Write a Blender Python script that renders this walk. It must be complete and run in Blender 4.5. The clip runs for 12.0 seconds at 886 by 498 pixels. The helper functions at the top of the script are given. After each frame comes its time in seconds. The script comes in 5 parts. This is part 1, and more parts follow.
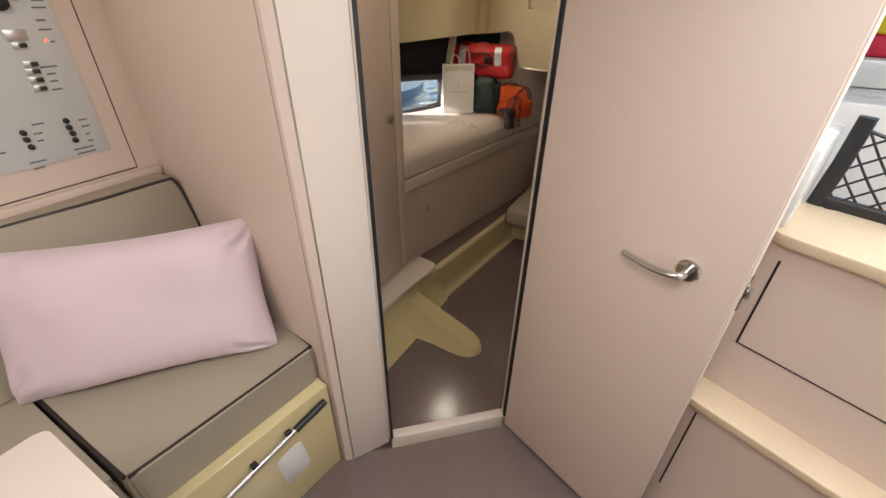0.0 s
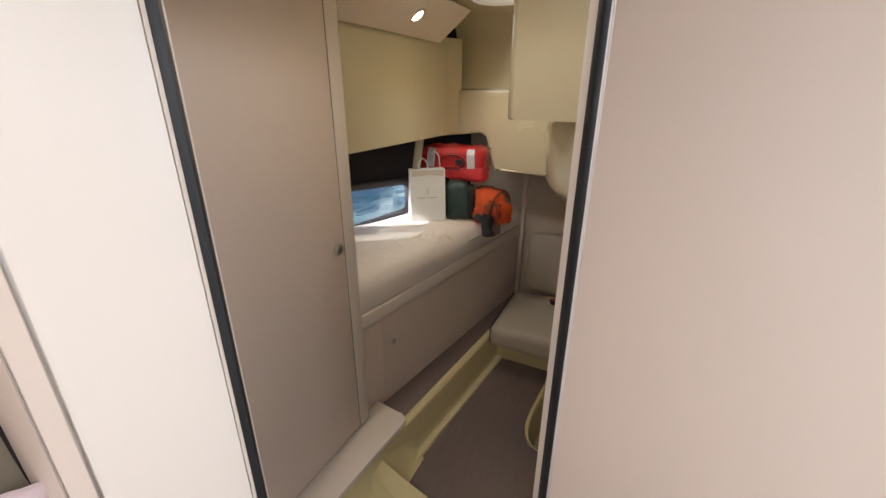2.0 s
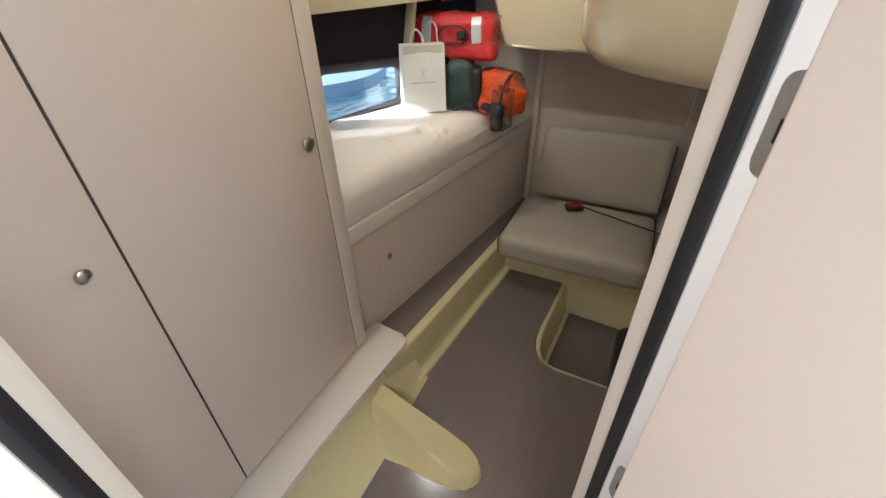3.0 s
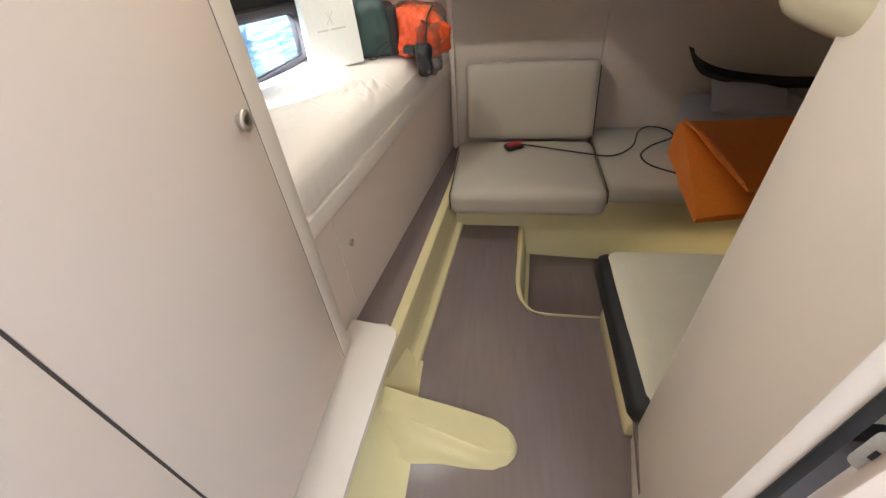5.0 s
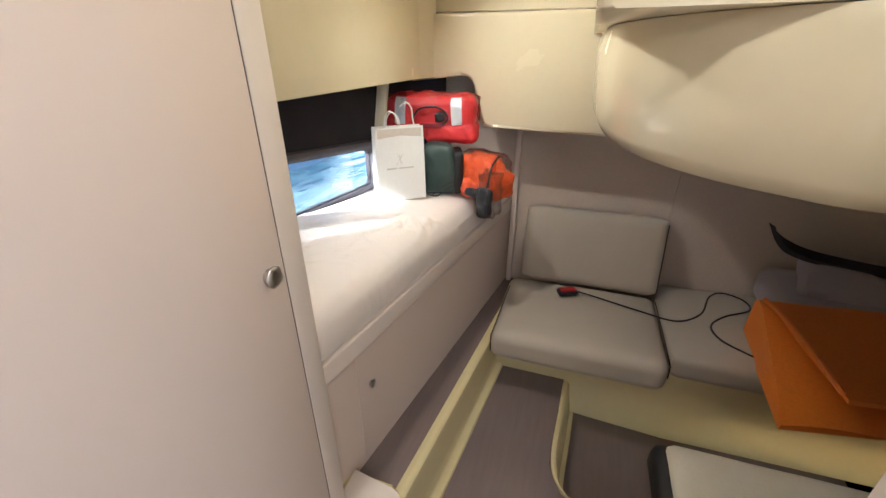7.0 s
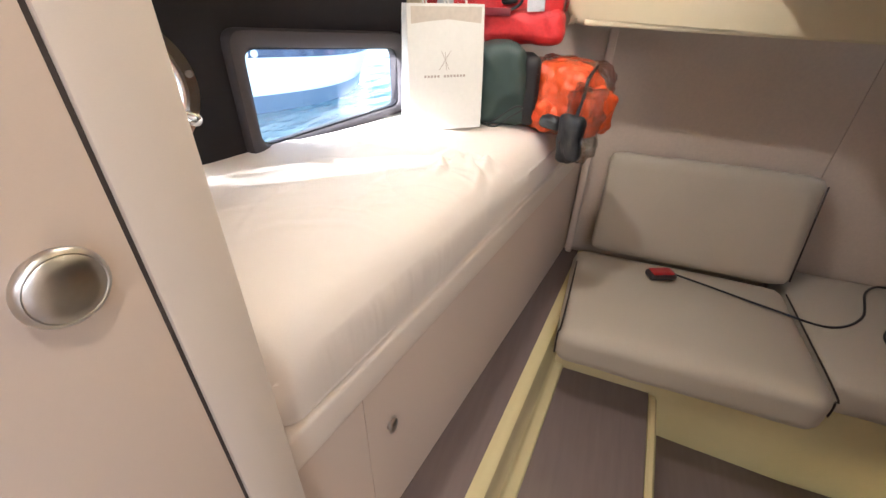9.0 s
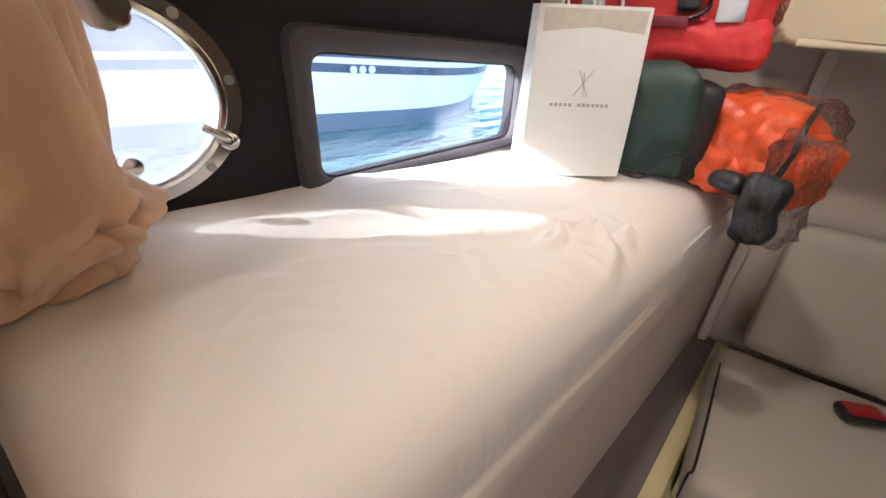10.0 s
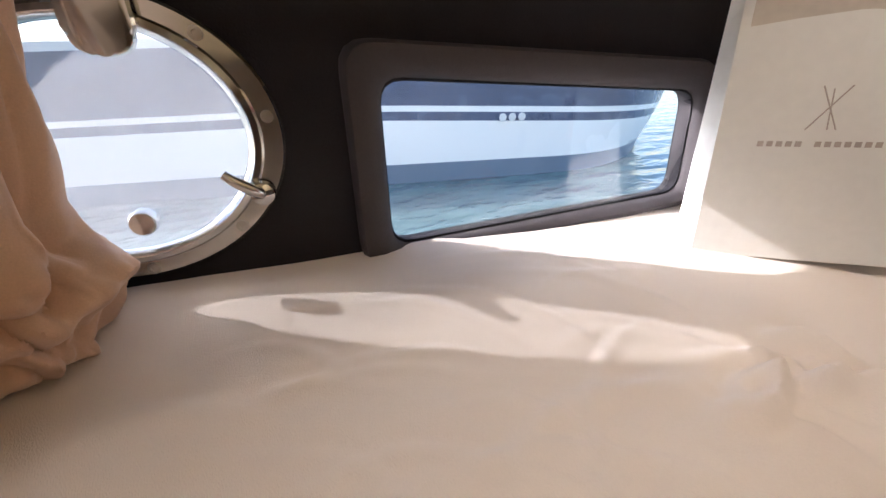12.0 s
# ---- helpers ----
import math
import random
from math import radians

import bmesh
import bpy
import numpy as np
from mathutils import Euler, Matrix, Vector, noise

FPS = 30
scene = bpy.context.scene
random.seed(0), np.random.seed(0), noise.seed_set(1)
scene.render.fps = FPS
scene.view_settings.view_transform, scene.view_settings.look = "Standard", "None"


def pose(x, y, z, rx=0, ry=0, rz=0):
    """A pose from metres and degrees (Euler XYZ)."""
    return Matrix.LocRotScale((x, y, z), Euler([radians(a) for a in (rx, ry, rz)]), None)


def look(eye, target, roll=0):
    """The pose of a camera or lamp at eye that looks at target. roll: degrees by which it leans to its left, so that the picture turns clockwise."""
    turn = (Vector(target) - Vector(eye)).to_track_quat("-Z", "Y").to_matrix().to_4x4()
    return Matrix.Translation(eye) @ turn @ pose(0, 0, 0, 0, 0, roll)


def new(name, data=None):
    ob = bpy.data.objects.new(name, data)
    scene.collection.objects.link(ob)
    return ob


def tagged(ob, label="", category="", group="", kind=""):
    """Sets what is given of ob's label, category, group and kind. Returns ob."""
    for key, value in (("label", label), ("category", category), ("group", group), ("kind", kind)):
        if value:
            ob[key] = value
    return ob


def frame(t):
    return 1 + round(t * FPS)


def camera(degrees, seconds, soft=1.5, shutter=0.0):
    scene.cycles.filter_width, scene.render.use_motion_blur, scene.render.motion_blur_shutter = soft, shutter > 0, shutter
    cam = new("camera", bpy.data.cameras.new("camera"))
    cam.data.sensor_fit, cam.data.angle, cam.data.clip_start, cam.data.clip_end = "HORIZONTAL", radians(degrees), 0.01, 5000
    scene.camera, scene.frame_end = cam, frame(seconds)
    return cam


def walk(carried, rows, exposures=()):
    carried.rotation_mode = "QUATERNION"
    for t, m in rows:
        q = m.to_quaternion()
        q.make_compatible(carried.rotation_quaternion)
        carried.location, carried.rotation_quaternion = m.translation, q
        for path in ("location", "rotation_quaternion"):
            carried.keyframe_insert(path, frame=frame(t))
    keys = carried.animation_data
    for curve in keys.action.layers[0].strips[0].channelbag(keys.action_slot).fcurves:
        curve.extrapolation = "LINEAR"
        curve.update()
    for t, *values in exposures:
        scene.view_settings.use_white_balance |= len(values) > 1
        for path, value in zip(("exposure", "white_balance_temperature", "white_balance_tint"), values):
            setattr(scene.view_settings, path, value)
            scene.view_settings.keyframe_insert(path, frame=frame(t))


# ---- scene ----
cam = camera(94.9, 12.0)
PATH = [
    (0, (0.658, -0.775, 1.649), (-0.176, 0.71, 0.599), 0.9),
    (0.5, (0.698, -0.641, 1.654), (-0.266, 0.844, 0.723), 1.3),
    (1, (0.604, -0.524, 1.684), (-0.304, 1.091, 0.931), 1.8),
    (1.5, (0.498, -0.424, 1.716), (-0.304, 1.269, 1.018), 1.2),
    (2, (0.424, -0.266, 1.701), (-0.395, 1.409, 0.978), 0.2),
    (2.5, (0.36, -0.088, 1.658), (-0.508, 1.489, 0.787), -1.2),
    (3, (0.288, -0.015, 1.546), (-0.44, 1.472, 0.423), -1.0),
    (3.2, (0.272, 0.001, 1.498), (-0.362, 1.471, 0.301), -1.7),
    (4, (0.13, 0.05, 1.47), (-0.328, 1.526, 0.214), -3.6),
    (4.8, (-0.026, 0.078, 1.453), (-0.307, 1.557, 0.137), -5.7),
    (5, (-0.021, 0.082, 1.465), (-0.291, 1.582, 0.169), -5.1),
    (5.5, (-0.025, 0.1, 1.473), (-0.294, 1.667, 0.259), -3.4),
    (6, (-0.006, 0.187, 1.492), (-0.342, 1.825, 0.395), -1.7),
    (6.5, (0.011, 0.246, 1.532), (-0.447, 1.932, 0.558), -1.0),
    (7, (0.004, 0.263, 1.559), (-0.563, 1.968, 0.68), -0.2),
    (7.2, (0.003, 0.27, 1.561), (-0.606, 1.969, 0.7), 0.1),
    (8.8, (-0.236, 0.655, 1.313), (-0.75, 2.264, 0.242), 0.5),
    (9, (-0.283, 0.736, 1.292), (-0.891, 2.318, 0.23), 1.2),
    (9.5, (-0.37, 0.882, 1.276), (-1.102, 2.419, 0.226), 3.4),
    (10, (-0.431, 1.015, 1.242), (-1.446, 2.427, 0.254), 2.4),
    (10.5, (-0.486, 1.129, 1.2), (-1.739, 2.37, 0.258), 1.4),
    (11, (-0.523, 1.18, 1.191), (-1.946, 2.26, 0.292), -0.9),
    (11.5, (-0.542, 1.215, 1.192), (-2.06, 2.219, 0.361), -2.3),
    (12, (-0.545, 1.234, 1.193), (-2.105, 2.199, 0.398), -2.3),
]
walk(cam, [(t, look(eye, target, roll)) for t, eye, target, roll in PATH], [(0, 1.25, 6500, 12), (2, 1.6, 5850, 8), (2.5, 1.8, 5600, 6), (3.2, 2.35, 5350, 3), (5, 2.87, 5250, 3), (7.2, 2.65, 5350, 8), (9, 2.95, 5500, 11), (9.8, 2.55, 5450, 12), (10.5, 2.2, 5600, 14), (12, 1.75, 5850, 17)])

# ---- light ----
SUN_WAY = Vector((0.238, 0.25, -0.173)).normalized()
SUN_UP = math.asin(-SUN_WAY.z)
world = bpy.data.worlds.new("sky")
scene.world = world
world.use_nodes = True
sky = world.node_tree.nodes.new("ShaderNodeTexSky")
sky.sky_type = "NISHITA"
sky.sun_disc = False
sky.sun_elevation = SUN_UP
sky.sun_rotation = math.atan2(-SUN_WAY.x, -SUN_WAY.y)
world.node_tree.links.new(sky.outputs[0], world.node_tree.nodes["Background"].inputs[0])
world.node_tree.nodes["Background"].inputs[1].default_value = 0.15


def lamp(name, kind, place, target, power, colour, **more):
    data = bpy.data.lights.new(name, kind)
    data.energy, data.color = power, colour
    for key, value in more.items():
        if key == "size":
            data.size = value
        elif key == "size_y":
            data.shape, data.size_y = "RECTANGLE", value
        elif key == "angle":
            data.angle = value
        elif key == "radius":
            data.shadow_soft_size = value
        elif key == "spot":
            data.spot_size = value
            data.spot_blend = 0.6
    ob = new(name, data)
    ob.matrix_world = look(place, target)
    return ob


lamp("sun", "SUN", (-4, -4, 4), Vector((-4, -4, 4)) + SUN_WAY, 2.4, (1.0, 0.95, 0.86), angle=radians(0.5))
lamp("companionway_daylight", "AREA", (1.32, -0.05, 2.09), (1.1, 0.0, 0.9), 6.5, (0.90, 0.95, 1.0), size=0.6, size_y=0.6)
# two added fill lamps for saloon and doorway, set in assumed ceiling openings
lamp("doorway_fill", "AREA", (0.62, -0.95, 2.1), (0.58, -0.8, 0.0), 4.7, (1.0, 0.97, 0.94), size=0.5, size_y=0.5)
lamp("saloon_fill", "AREA", (-0.15, -1.75, 2.1), (-0.1, -1.6, 0.0), 4.3, (1.0, 0.95, 0.92), size=0.8, size_y=0.8)
WARM = (1.0, 0.87, 0.70)
lamp("reading_light_bulb", "SPOT", (-0.62, 1.60, 1.985), (0.45, 1.62, 1.15), 5.4, WARM, radius=0.03, spot=radians(160))
lamp("cabin_downlight_bulb", "SPOT", (0.05, 0.6, 2.098), (0.05, 0.62, 0.0), 1.9, WARM, radius=0.03, spot=radians(165))
# added warm fill over the settee, with no fitting of its own
lamp("saloon_warm_fill", "SPOT", (-0.45, -0.55, 2.07), (-0.45, -0.4, 0.0), 1.6, WARM, radius=0.03, spot=radians(150))


# ---- materials ----
def material(name, colour, rough=0.5, metal=0.0, grain=(), bump=0.0, bump_scale=200.0, vary=0.08, vary_scale=6.0, coat=0.0, stretch=(1, 1, 1), sheen=0.0, spec=0.5, rough_vary=0.08, depth=0.002):
    """Base colour varied at two scales, fine relief and uneven gloss."""
    m = bpy.data.materials.new(name)
    m.use_nodes = True
    nt = m.node_tree
    b = nt.nodes["Principled BSDF"]
    b.inputs["Metallic"].default_value = metal
    b.inputs["Coat Weight"].default_value = coat
    b.inputs["Coat Roughness"].default_value = 0.08
    b.inputs["Sheen Weight"].default_value = sheen
    b.inputs["Specular IOR Level"].default_value = spec
    co = nt.nodes.new("ShaderNodeTexCoord")
    mp = nt.nodes.new("ShaderNodeMapping")
    mp.inputs["Scale"].default_value = stretch
    nt.links.new(co.outputs["Object"], mp.inputs[0])
    big = nt.nodes.new("ShaderNodeTexNoise")
    big.inputs["Scale"].default_value = vary_scale
    big.inputs["Detail"].default_value = 4
    fine = nt.nodes.new("ShaderNodeTexNoise")
    fine.inputs["Scale"].default_value = bump_scale
    fine.inputs["Detail"].default_value = 3
    nt.links.new(co.outputs["Object"], big.inputs[0])
    nt.links.new(mp.outputs[0], fine.inputs[0])
    add = nt.nodes.new("ShaderNodeMath")
    add.operation = "MULTIPLY_ADD"
    add.inputs[1].default_value = 0.6
    nt.links.new(fine.outputs[0], add.inputs[0])
    half = nt.nodes.new("ShaderNodeMath")
    half.operation = "MULTIPLY"
    half.inputs[1].default_value = 0.4
    nt.links.new(big.outputs[0], half.inputs[0])
    nt.links.new(half.outputs[0], add.inputs[2])
    ramp = nt.nodes.new("ShaderNodeMapRange")
    ramp.inputs["From Min"].default_value = 0.3
    ramp.inputs["From Max"].default_value = 0.7
    ramp.inputs["To Min"].default_value = 1 - vary
    ramp.inputs["To Max"].default_value = 1 + vary
    nt.links.new(add.outputs[0], ramp.inputs[0])
    scale = nt.nodes.new("ShaderNodeVectorMath")
    scale.operation = "SCALE"
    scale.inputs[0].default_value = colour
    nt.links.new(ramp.outputs[0], scale.inputs["Scale"])
    nt.links.new(scale.outputs[0], b.inputs["Base Color"])
    gloss = nt.nodes.new("ShaderNodeMapRange")
    gloss.inputs["From Min"].default_value = 0.3
    gloss.inputs["From Max"].default_value = 0.7
    gloss.inputs["To Min"].default_value = max(rough - rough_vary, 0.02)
    gloss.inputs["To Max"].default_value = min(rough + rough_vary, 1.0)
    nt.links.new(big.outputs[0], gloss.inputs[0])
    nt.links.new(gloss.outputs[0], b.inputs["Roughness"])
    if bump:
        relief = nt.nodes.new("ShaderNodeBump")
        relief.inputs["Strength"].default_value = bump
        relief.inputs["Distance"].default_value = depth
        nt.links.new(fine.outputs[0], relief.inputs["Height"])
        nt.links.new(relief.outputs[0], b.inputs["Normal"])
    return m


def glow(name, colour, strength):
    m = bpy.data.materials.new(name)
    m.use_nodes = True
    b = m.node_tree.nodes["Principled BSDF"]
    b.inputs["Base Color"].default_value = (*colour, 1)
    b.inputs["Emission Color"].default_value = (*colour, 1)
    b.inputs["Emission Strength"].default_value = strength
    return m


def clear(name, colour=(1, 1, 1), rough=0.0, ior=1.45, alpha=1.0):
    m = bpy.data.materials.new(name)
    m.use_nodes = True
    b = m.node_tree.nodes["Principled BSDF"]
    b.inputs["Base Color"].default_value = (*colour, 1)
    b.inputs["Transmission Weight"].default_value = 1.0
    b.inputs["Roughness"].default_value = rough
    b.inputs["IOR"].default_value = ior
    b.inputs["Alpha"].default_value = alpha
    return m


LAMINATE = material("cream_laminate", (0.70, 0.575, 0.485), 0.42, bump=0.12, bump_scale=60, stretch=(6, 6, 90), vary=0.035, vary_scale=2, spec=0.4)
LAMINATE_PALE = material("pale_laminate", (0.76, 0.665, 0.575), 0.4, bump=0.08, bump_scale=60, stretch=(6, 6, 90), vary=0.03, vary_scale=2)
LAMINATE_BROWN = material("tan_panel", (0.57, 0.47, 0.385), 0.5, bump=0.1, bump_scale=90, vary=0.05)
GELCOAT = material("yellowed_gelcoat", (0.68, 0.575, 0.31), 0.22, coat=0.5, vary=0.02, vary_scale=4, bump_scale=30, rough_vary=0.015)
GELCOAT_PALE = material("cream_gelcoat", (0.66, 0.585, 0.40), 0.26, coat=0.5, vary=0.015, vary_scale=3, bump_scale=30, rough_vary=0.015)
WHITE_GEL = material("white_gelcoat", (0.78, 0.77, 0.74), 0.3, coat=0.4, vary=0.03)
VINYL = material("brown_vinyl_floor", (0.185, 0.14, 0.127), 0.19, bump=0.04, bump_scale=11, stretch=(5, 0.45, 1), vary=0.08, vary_scale=3, rough_vary=0.02)
CUSHION = material("taupe_leatherette", (0.36, 0.31, 0.235), 0.6, bump=0.2, bump_scale=500, vary=0.06, vary_scale=5)
CUSHION_GREY = material("grey_beige_leatherette", (0.46, 0.40, 0.315), 0.6, bump=0.2, bump_scale=500, vary=0.06, vary_scale=5)
PIPING = material("dark_brown_piping", (0.022, 0.014, 0.013), 0.5)
SHEET = material("off_white_bed_sheet", (0.78, 0.69, 0.61), 0.85, bump=0.45, bump_scale=520, stretch=(0.8, 2.4, 1), vary=0.03, vary_scale=9, sheen=0.2)
PINK = material("pale_pink_cotton", (0.70, 0.565, 0.60), 0.9, bump=0.35, bump_scale=600, vary=0.04, vary_scale=12, sheen=0.3)
TAN_CLOTH = material("tan_cotton", (0.66, 0.43, 0.29), 0.9, bump=0.12, bump_scale=600, vary=0.06, vary_scale=12, sheen=0.3)
DARK_LINING = material("charcoal_foam_lining", (0.014, 0.012, 0.016), 0.9, bump=0.4, bump_scale=400, vary=0.15)
GREY_FRAME = material("dark_grey_window_surround", (0.058, 0.049, 0.053), 0.8, bump=0.2, bump_scale=300, vary=0.08)
RUBBER = material("black_rubber", (0.012, 0.012, 0.013), 0.55, vary=0.1)
CHROME = material("polished_chrome", (0.72, 0.72, 0.70), 0.12, metal=1.0, vary=0.03, rough_vary=0.05)
STEEL = material("brushed_nickel", (0.58, 0.555, 0.52), 0.32, metal=1.0, vary=0.06)
ZINC = material("dull_zinc", (0.42, 0.40, 0.36), 0.6, metal=0.3, vary=0.12, vary_scale=60)
ALUMINIUM = material("satin_aluminium", (0.62, 0.62, 0.62), 0.35, metal=1.0, vary=0.03)
WOOD_EDGE = material("pale_maple_laminate", (0.66, 0.52, 0.35), 0.45, bump=0.15, bump_scale=40, stretch=(2, 14, 40), vary=0.1, vary_scale=8)
PAPER = material("white_paper", (0.80, 0.79, 0.75), 0.8, bump=0.1, bump_scale=80, vary=0.03)
GREEN_CLOTH = material("dark_green_nylon", (0.035, 0.062, 0.055), 0.6, bump=0.4, bump_scale=300, vary=0.12)
RED_CLOTH = material("red_nylon", (0.60, 0.028, 0.03), 0.5, bump=0.4, bump_scale=120, vary=0.15)
ORANGE_CLOTH = material("orange_nylon", (0.75, 0.10, 0.018), 0.45, bump=0.4, bump_scale=60, vary=0.15)
ORANGE_TARP = material("orange_coated_tarpaulin", (0.74, 0.20, 0.016), 0.35, bump=0.1, bump_scale=90, vary=0.1, vary_scale=5)
REFLECTIVE = material("silver_reflective_tape", (0.66, 0.68, 0.70), 0.4, metal=0.2, bump=0.2, bump_scale=200)
BLACK_PLASTIC = material("black_plastic", (0.016, 0.016, 0.018), 0.4, vary=0.08)
GREY_CLOTH = material("grey_fabric", (0.40, 0.365, 0.395), 0.9, bump=0.4, bump_scale=300, vary=0.08, sheen=0.2)
PLATE_GREY = material("pale_grey_printed_panel", (0.60, 0.62, 0.60), 0.35, vary=0.02)
INK = material("grey_print", (0.16, 0.16, 0.16), 0.6, vary=0.02)
INK_BROWN = material("brown_print", (0.43, 0.37, 0.33), 0.7, vary=0.02)
SEAM = material("dark_joint", (0.06, 0.045, 0.04), 0.8)
WHITE_PLASTIC = material("white_plastic", (0.76, 0.75, 0.71), 0.4, vary=0.02)
RED_LED = glow("red_indicator", (1.0, 0.08, 0.05), 1.0)
BULB = glow("warm_bulb", (1.0, 0.78, 0.5), 11.0)
GLASS = clear("window_glass", (0.99, 0.995, 1.0), 0.0, 1.45)
FILM = bpy.data.materials.new("clear_plastic_film")
FILM.use_nodes = True
film_nodes = FILM.node_tree.nodes
film_nodes.remove(film_nodes["Principled BSDF"])
film_clear, film_gloss, film_mix = (film_nodes.new("ShaderNodeBsdf" + k) if k != "Mix" else film_nodes.new("ShaderNodeMixShader") for k in ("Transparent", "Glossy", "Mix"))
film_gloss.inputs["Roughness"].default_value = 0.13
film_edge = film_nodes.new("ShaderNodeFresnel")
film_edge.inputs["IOR"].default_value = 1.22
film_bump, film_noise = film_nodes.new("ShaderNodeBump"), film_nodes.new("ShaderNodeTexNoise")
film_noise.inputs["Scale"].default_value = 38
film_noise.inputs["Detail"].default_value = 3
film_bump.inputs["Strength"].default_value = 0.9
film_bump.inputs["Distance"].default_value = 0.012
for a, b in ((film_noise.outputs[0], film_bump.inputs["Height"]), (film_bump.outputs[0], film_gloss.inputs["Normal"]), (film_bump.outputs[0], film_edge.inputs["Normal"]), (film_edge.outputs[0], film_mix.inputs[0]), (film_clear.outputs[0], film_mix.inputs[1]), (film_gloss.outputs[0], film_mix.inputs[2]), (film_mix.outputs[0], film_nodes["Material Output"].inputs[0])):
    FILM.node_tree.links.new(a, b)
HULL_WHITE = material("boat_hull_white", (0.88, 0.86, 0.80), 0.25, vary=0.02, vary_scale=0.5)
HULL_NAVY = material("boat_hull_navy", (0.085, 0.105, 0.16), 0.25, vary=0.3, vary_scale=4, bump_scale=30)
HULL_GREY = material("boat_boot_top_grey", (0.16, 0.20, 0.25), 0.4, vary=0.1)
WATER = material("harbour_water", (0.13, 0.20, 0.19), 0.06, bump=1.0, bump_scale=5.0, stretch=(1, 0.45, 1), vary=0.3, vary_scale=1.0, rough_vary=0.03, depth=0.05)
YELLOW = material("yellow_fabric", (0.80, 0.62, 0.02), 0.6)


# ---- building blocks ----
def mesh_of(name, bm, mat, smooth=False, angle=40):
    bmesh.ops.recalc_face_normals(bm, faces=bm.faces)
    me = bpy.data.meshes.new(name)
    bm.to_mesh(me)
    bm.free()
    me.materials.append(mat)
    if smooth:
        for p in me.polygons:
            p.use_smooth = True
        me.set_sharp_from_angle(angle=radians(angle))
    return me


def thing(name, bm, mat, label="", category="", group="", kind="", at=None, smooth=True):
    ob = new(name, mesh_of(name, bm, mat, smooth))
    if at is not None:
        ob.matrix_world = at
    return tagged(ob, label, category, group, kind)


def holder(name, at, label, category, group="", kind=""):
    ob = new(name)
    ob.empty_display_size = 0.05
    ob.matrix_world = at
    return tagged(ob, label, category, group, kind)


def part(name, bm, mat, parent, label="", at=None, smooth=True):
    """One mesh under a thing; its points are given in the parent's space, or placed there by at."""
    ob = new(name, mesh_of(name, bm, mat, smooth))
    ob.parent = parent
    if at is not None:
        ob.matrix_local = at
    return tagged(ob, label)


def box(x0, x1, y0, y1, z0, z1, r=0.0, seg=2):
    bm = bmesh.new()
    bmesh.ops.create_cube(bm, size=1)
    for v in bm.verts:
        v.co = Vector(((x0 + x1) / 2 + v.co.x * (x1 - x0), (y0 + y1) / 2 + v.co.y * (y1 - y0), (z0 + z1) / 2 + v.co.z * (z1 - z0)))
    if r:
        bmesh.ops.bevel(bm, geom=bm.edges, offset=r, segments=seg, profile=0.5, affect="EDGES")
    return bm


def prism(points, z0, z1, r=0.0, seg=2):
    """A plan outline raised from z0 to z1."""
    bm = bmesh.new()
    low = [bm.verts.new((x, y, z0)) for x, y in points]
    high = [bm.verts.new((x, y, z1)) for x, y in points]
    bm.faces.new(low[::-1])
    bm.faces.new(high)
    for i in range(len(points)):
        j = (i + 1) % len(points)
        bm.faces.new((low[i], low[j], high[j], high[i]))
    if r:
        bmesh.ops.bevel(bm, geom=bm.edges, offset=r, segments=seg, profile=0.5, affect="EDGES")
    return bm


def wall(a, b, thick, z0, z1, r=0.0):
    """An upright slab from a to b in plan; its body lies to the left of that line by thick."""
    a, b = Vector(a), Vector(b)
    d = (b - a).normalized()
    n = Vector((-d.y, d.x)) * thick
    return prism([a, b, b + n, a + n], z0, z1, r)


def loft(rings, close=True, caps=True):
    """A skin over rings of equally many points."""
    bm = bmesh.new()
    rows = [[bm.verts.new(p) for p in ring] for ring in rings]
    n = len(rows[0])
    for r0, r1 in zip(rows, rows[1:]):
        for i in range(n if close else n - 1):
            j = (i + 1) % n
            bm.faces.new((r0[i], r0[j], r1[j], r1[i]))
    if caps and close:
        bm.faces.new(rows[0][::-1])
        bm.faces.new(rows[-1])
    return bm


def tube(points, radius, n=8, caps=True):
    """A round rod along points."""
    pts = [Vector(p) for p in points]
    rings = []
    up = Vector((0, 0, 1))
    for i, p in enumerate(pts):
        d = (pts[min(i + 1, len(pts) - 1)] - pts[max(i - 1, 0)]).normalized()
        side = d.cross(up)
        if side.length < 1e-3:
            side = d.cross(Vector((1, 0, 0)))
        side.normalize()
        over = side.cross(d)
        rad = radius(i / (len(pts) - 1)) if callable(radius) else radius
        rings.append([p + (side * math.cos(2 * math.pi * k / n) + over * math.sin(2 * math.pi * k / n)) * rad for k in range(n)])
    return loft(rings, True, caps)


def curve(points, steps=8):
    """A smooth line through points."""
    pts = [Vector(p) for p in points]
    out = []
    for i in range(len(pts) - 1):
        p0, p1, p2, p3 = pts[max(i - 1, 0)], pts[i], pts[i + 1], pts[min(i + 2, len(pts) - 1)]
        for k in range(steps):
            t = k / steps
            out.append(0.5 * (2 * p1 + (p2 - p0) * t + (2 * p0 - 5 * p1 + 4 * p2 - p3) * t * t + (3 * p1 - p0 - 3 * p2 + p3) * t ** 3))
    out.append(pts[-1])
    return out


def turned(profile, n=24):
    """A body turned round z from (radius, height) pairs."""
    rings = [[(r * math.cos(2 * math.pi * k / n), r * math.sin(2 * math.pi * k / n), z) for k in range(n)] for r, z in profile]
    return loft(rings)


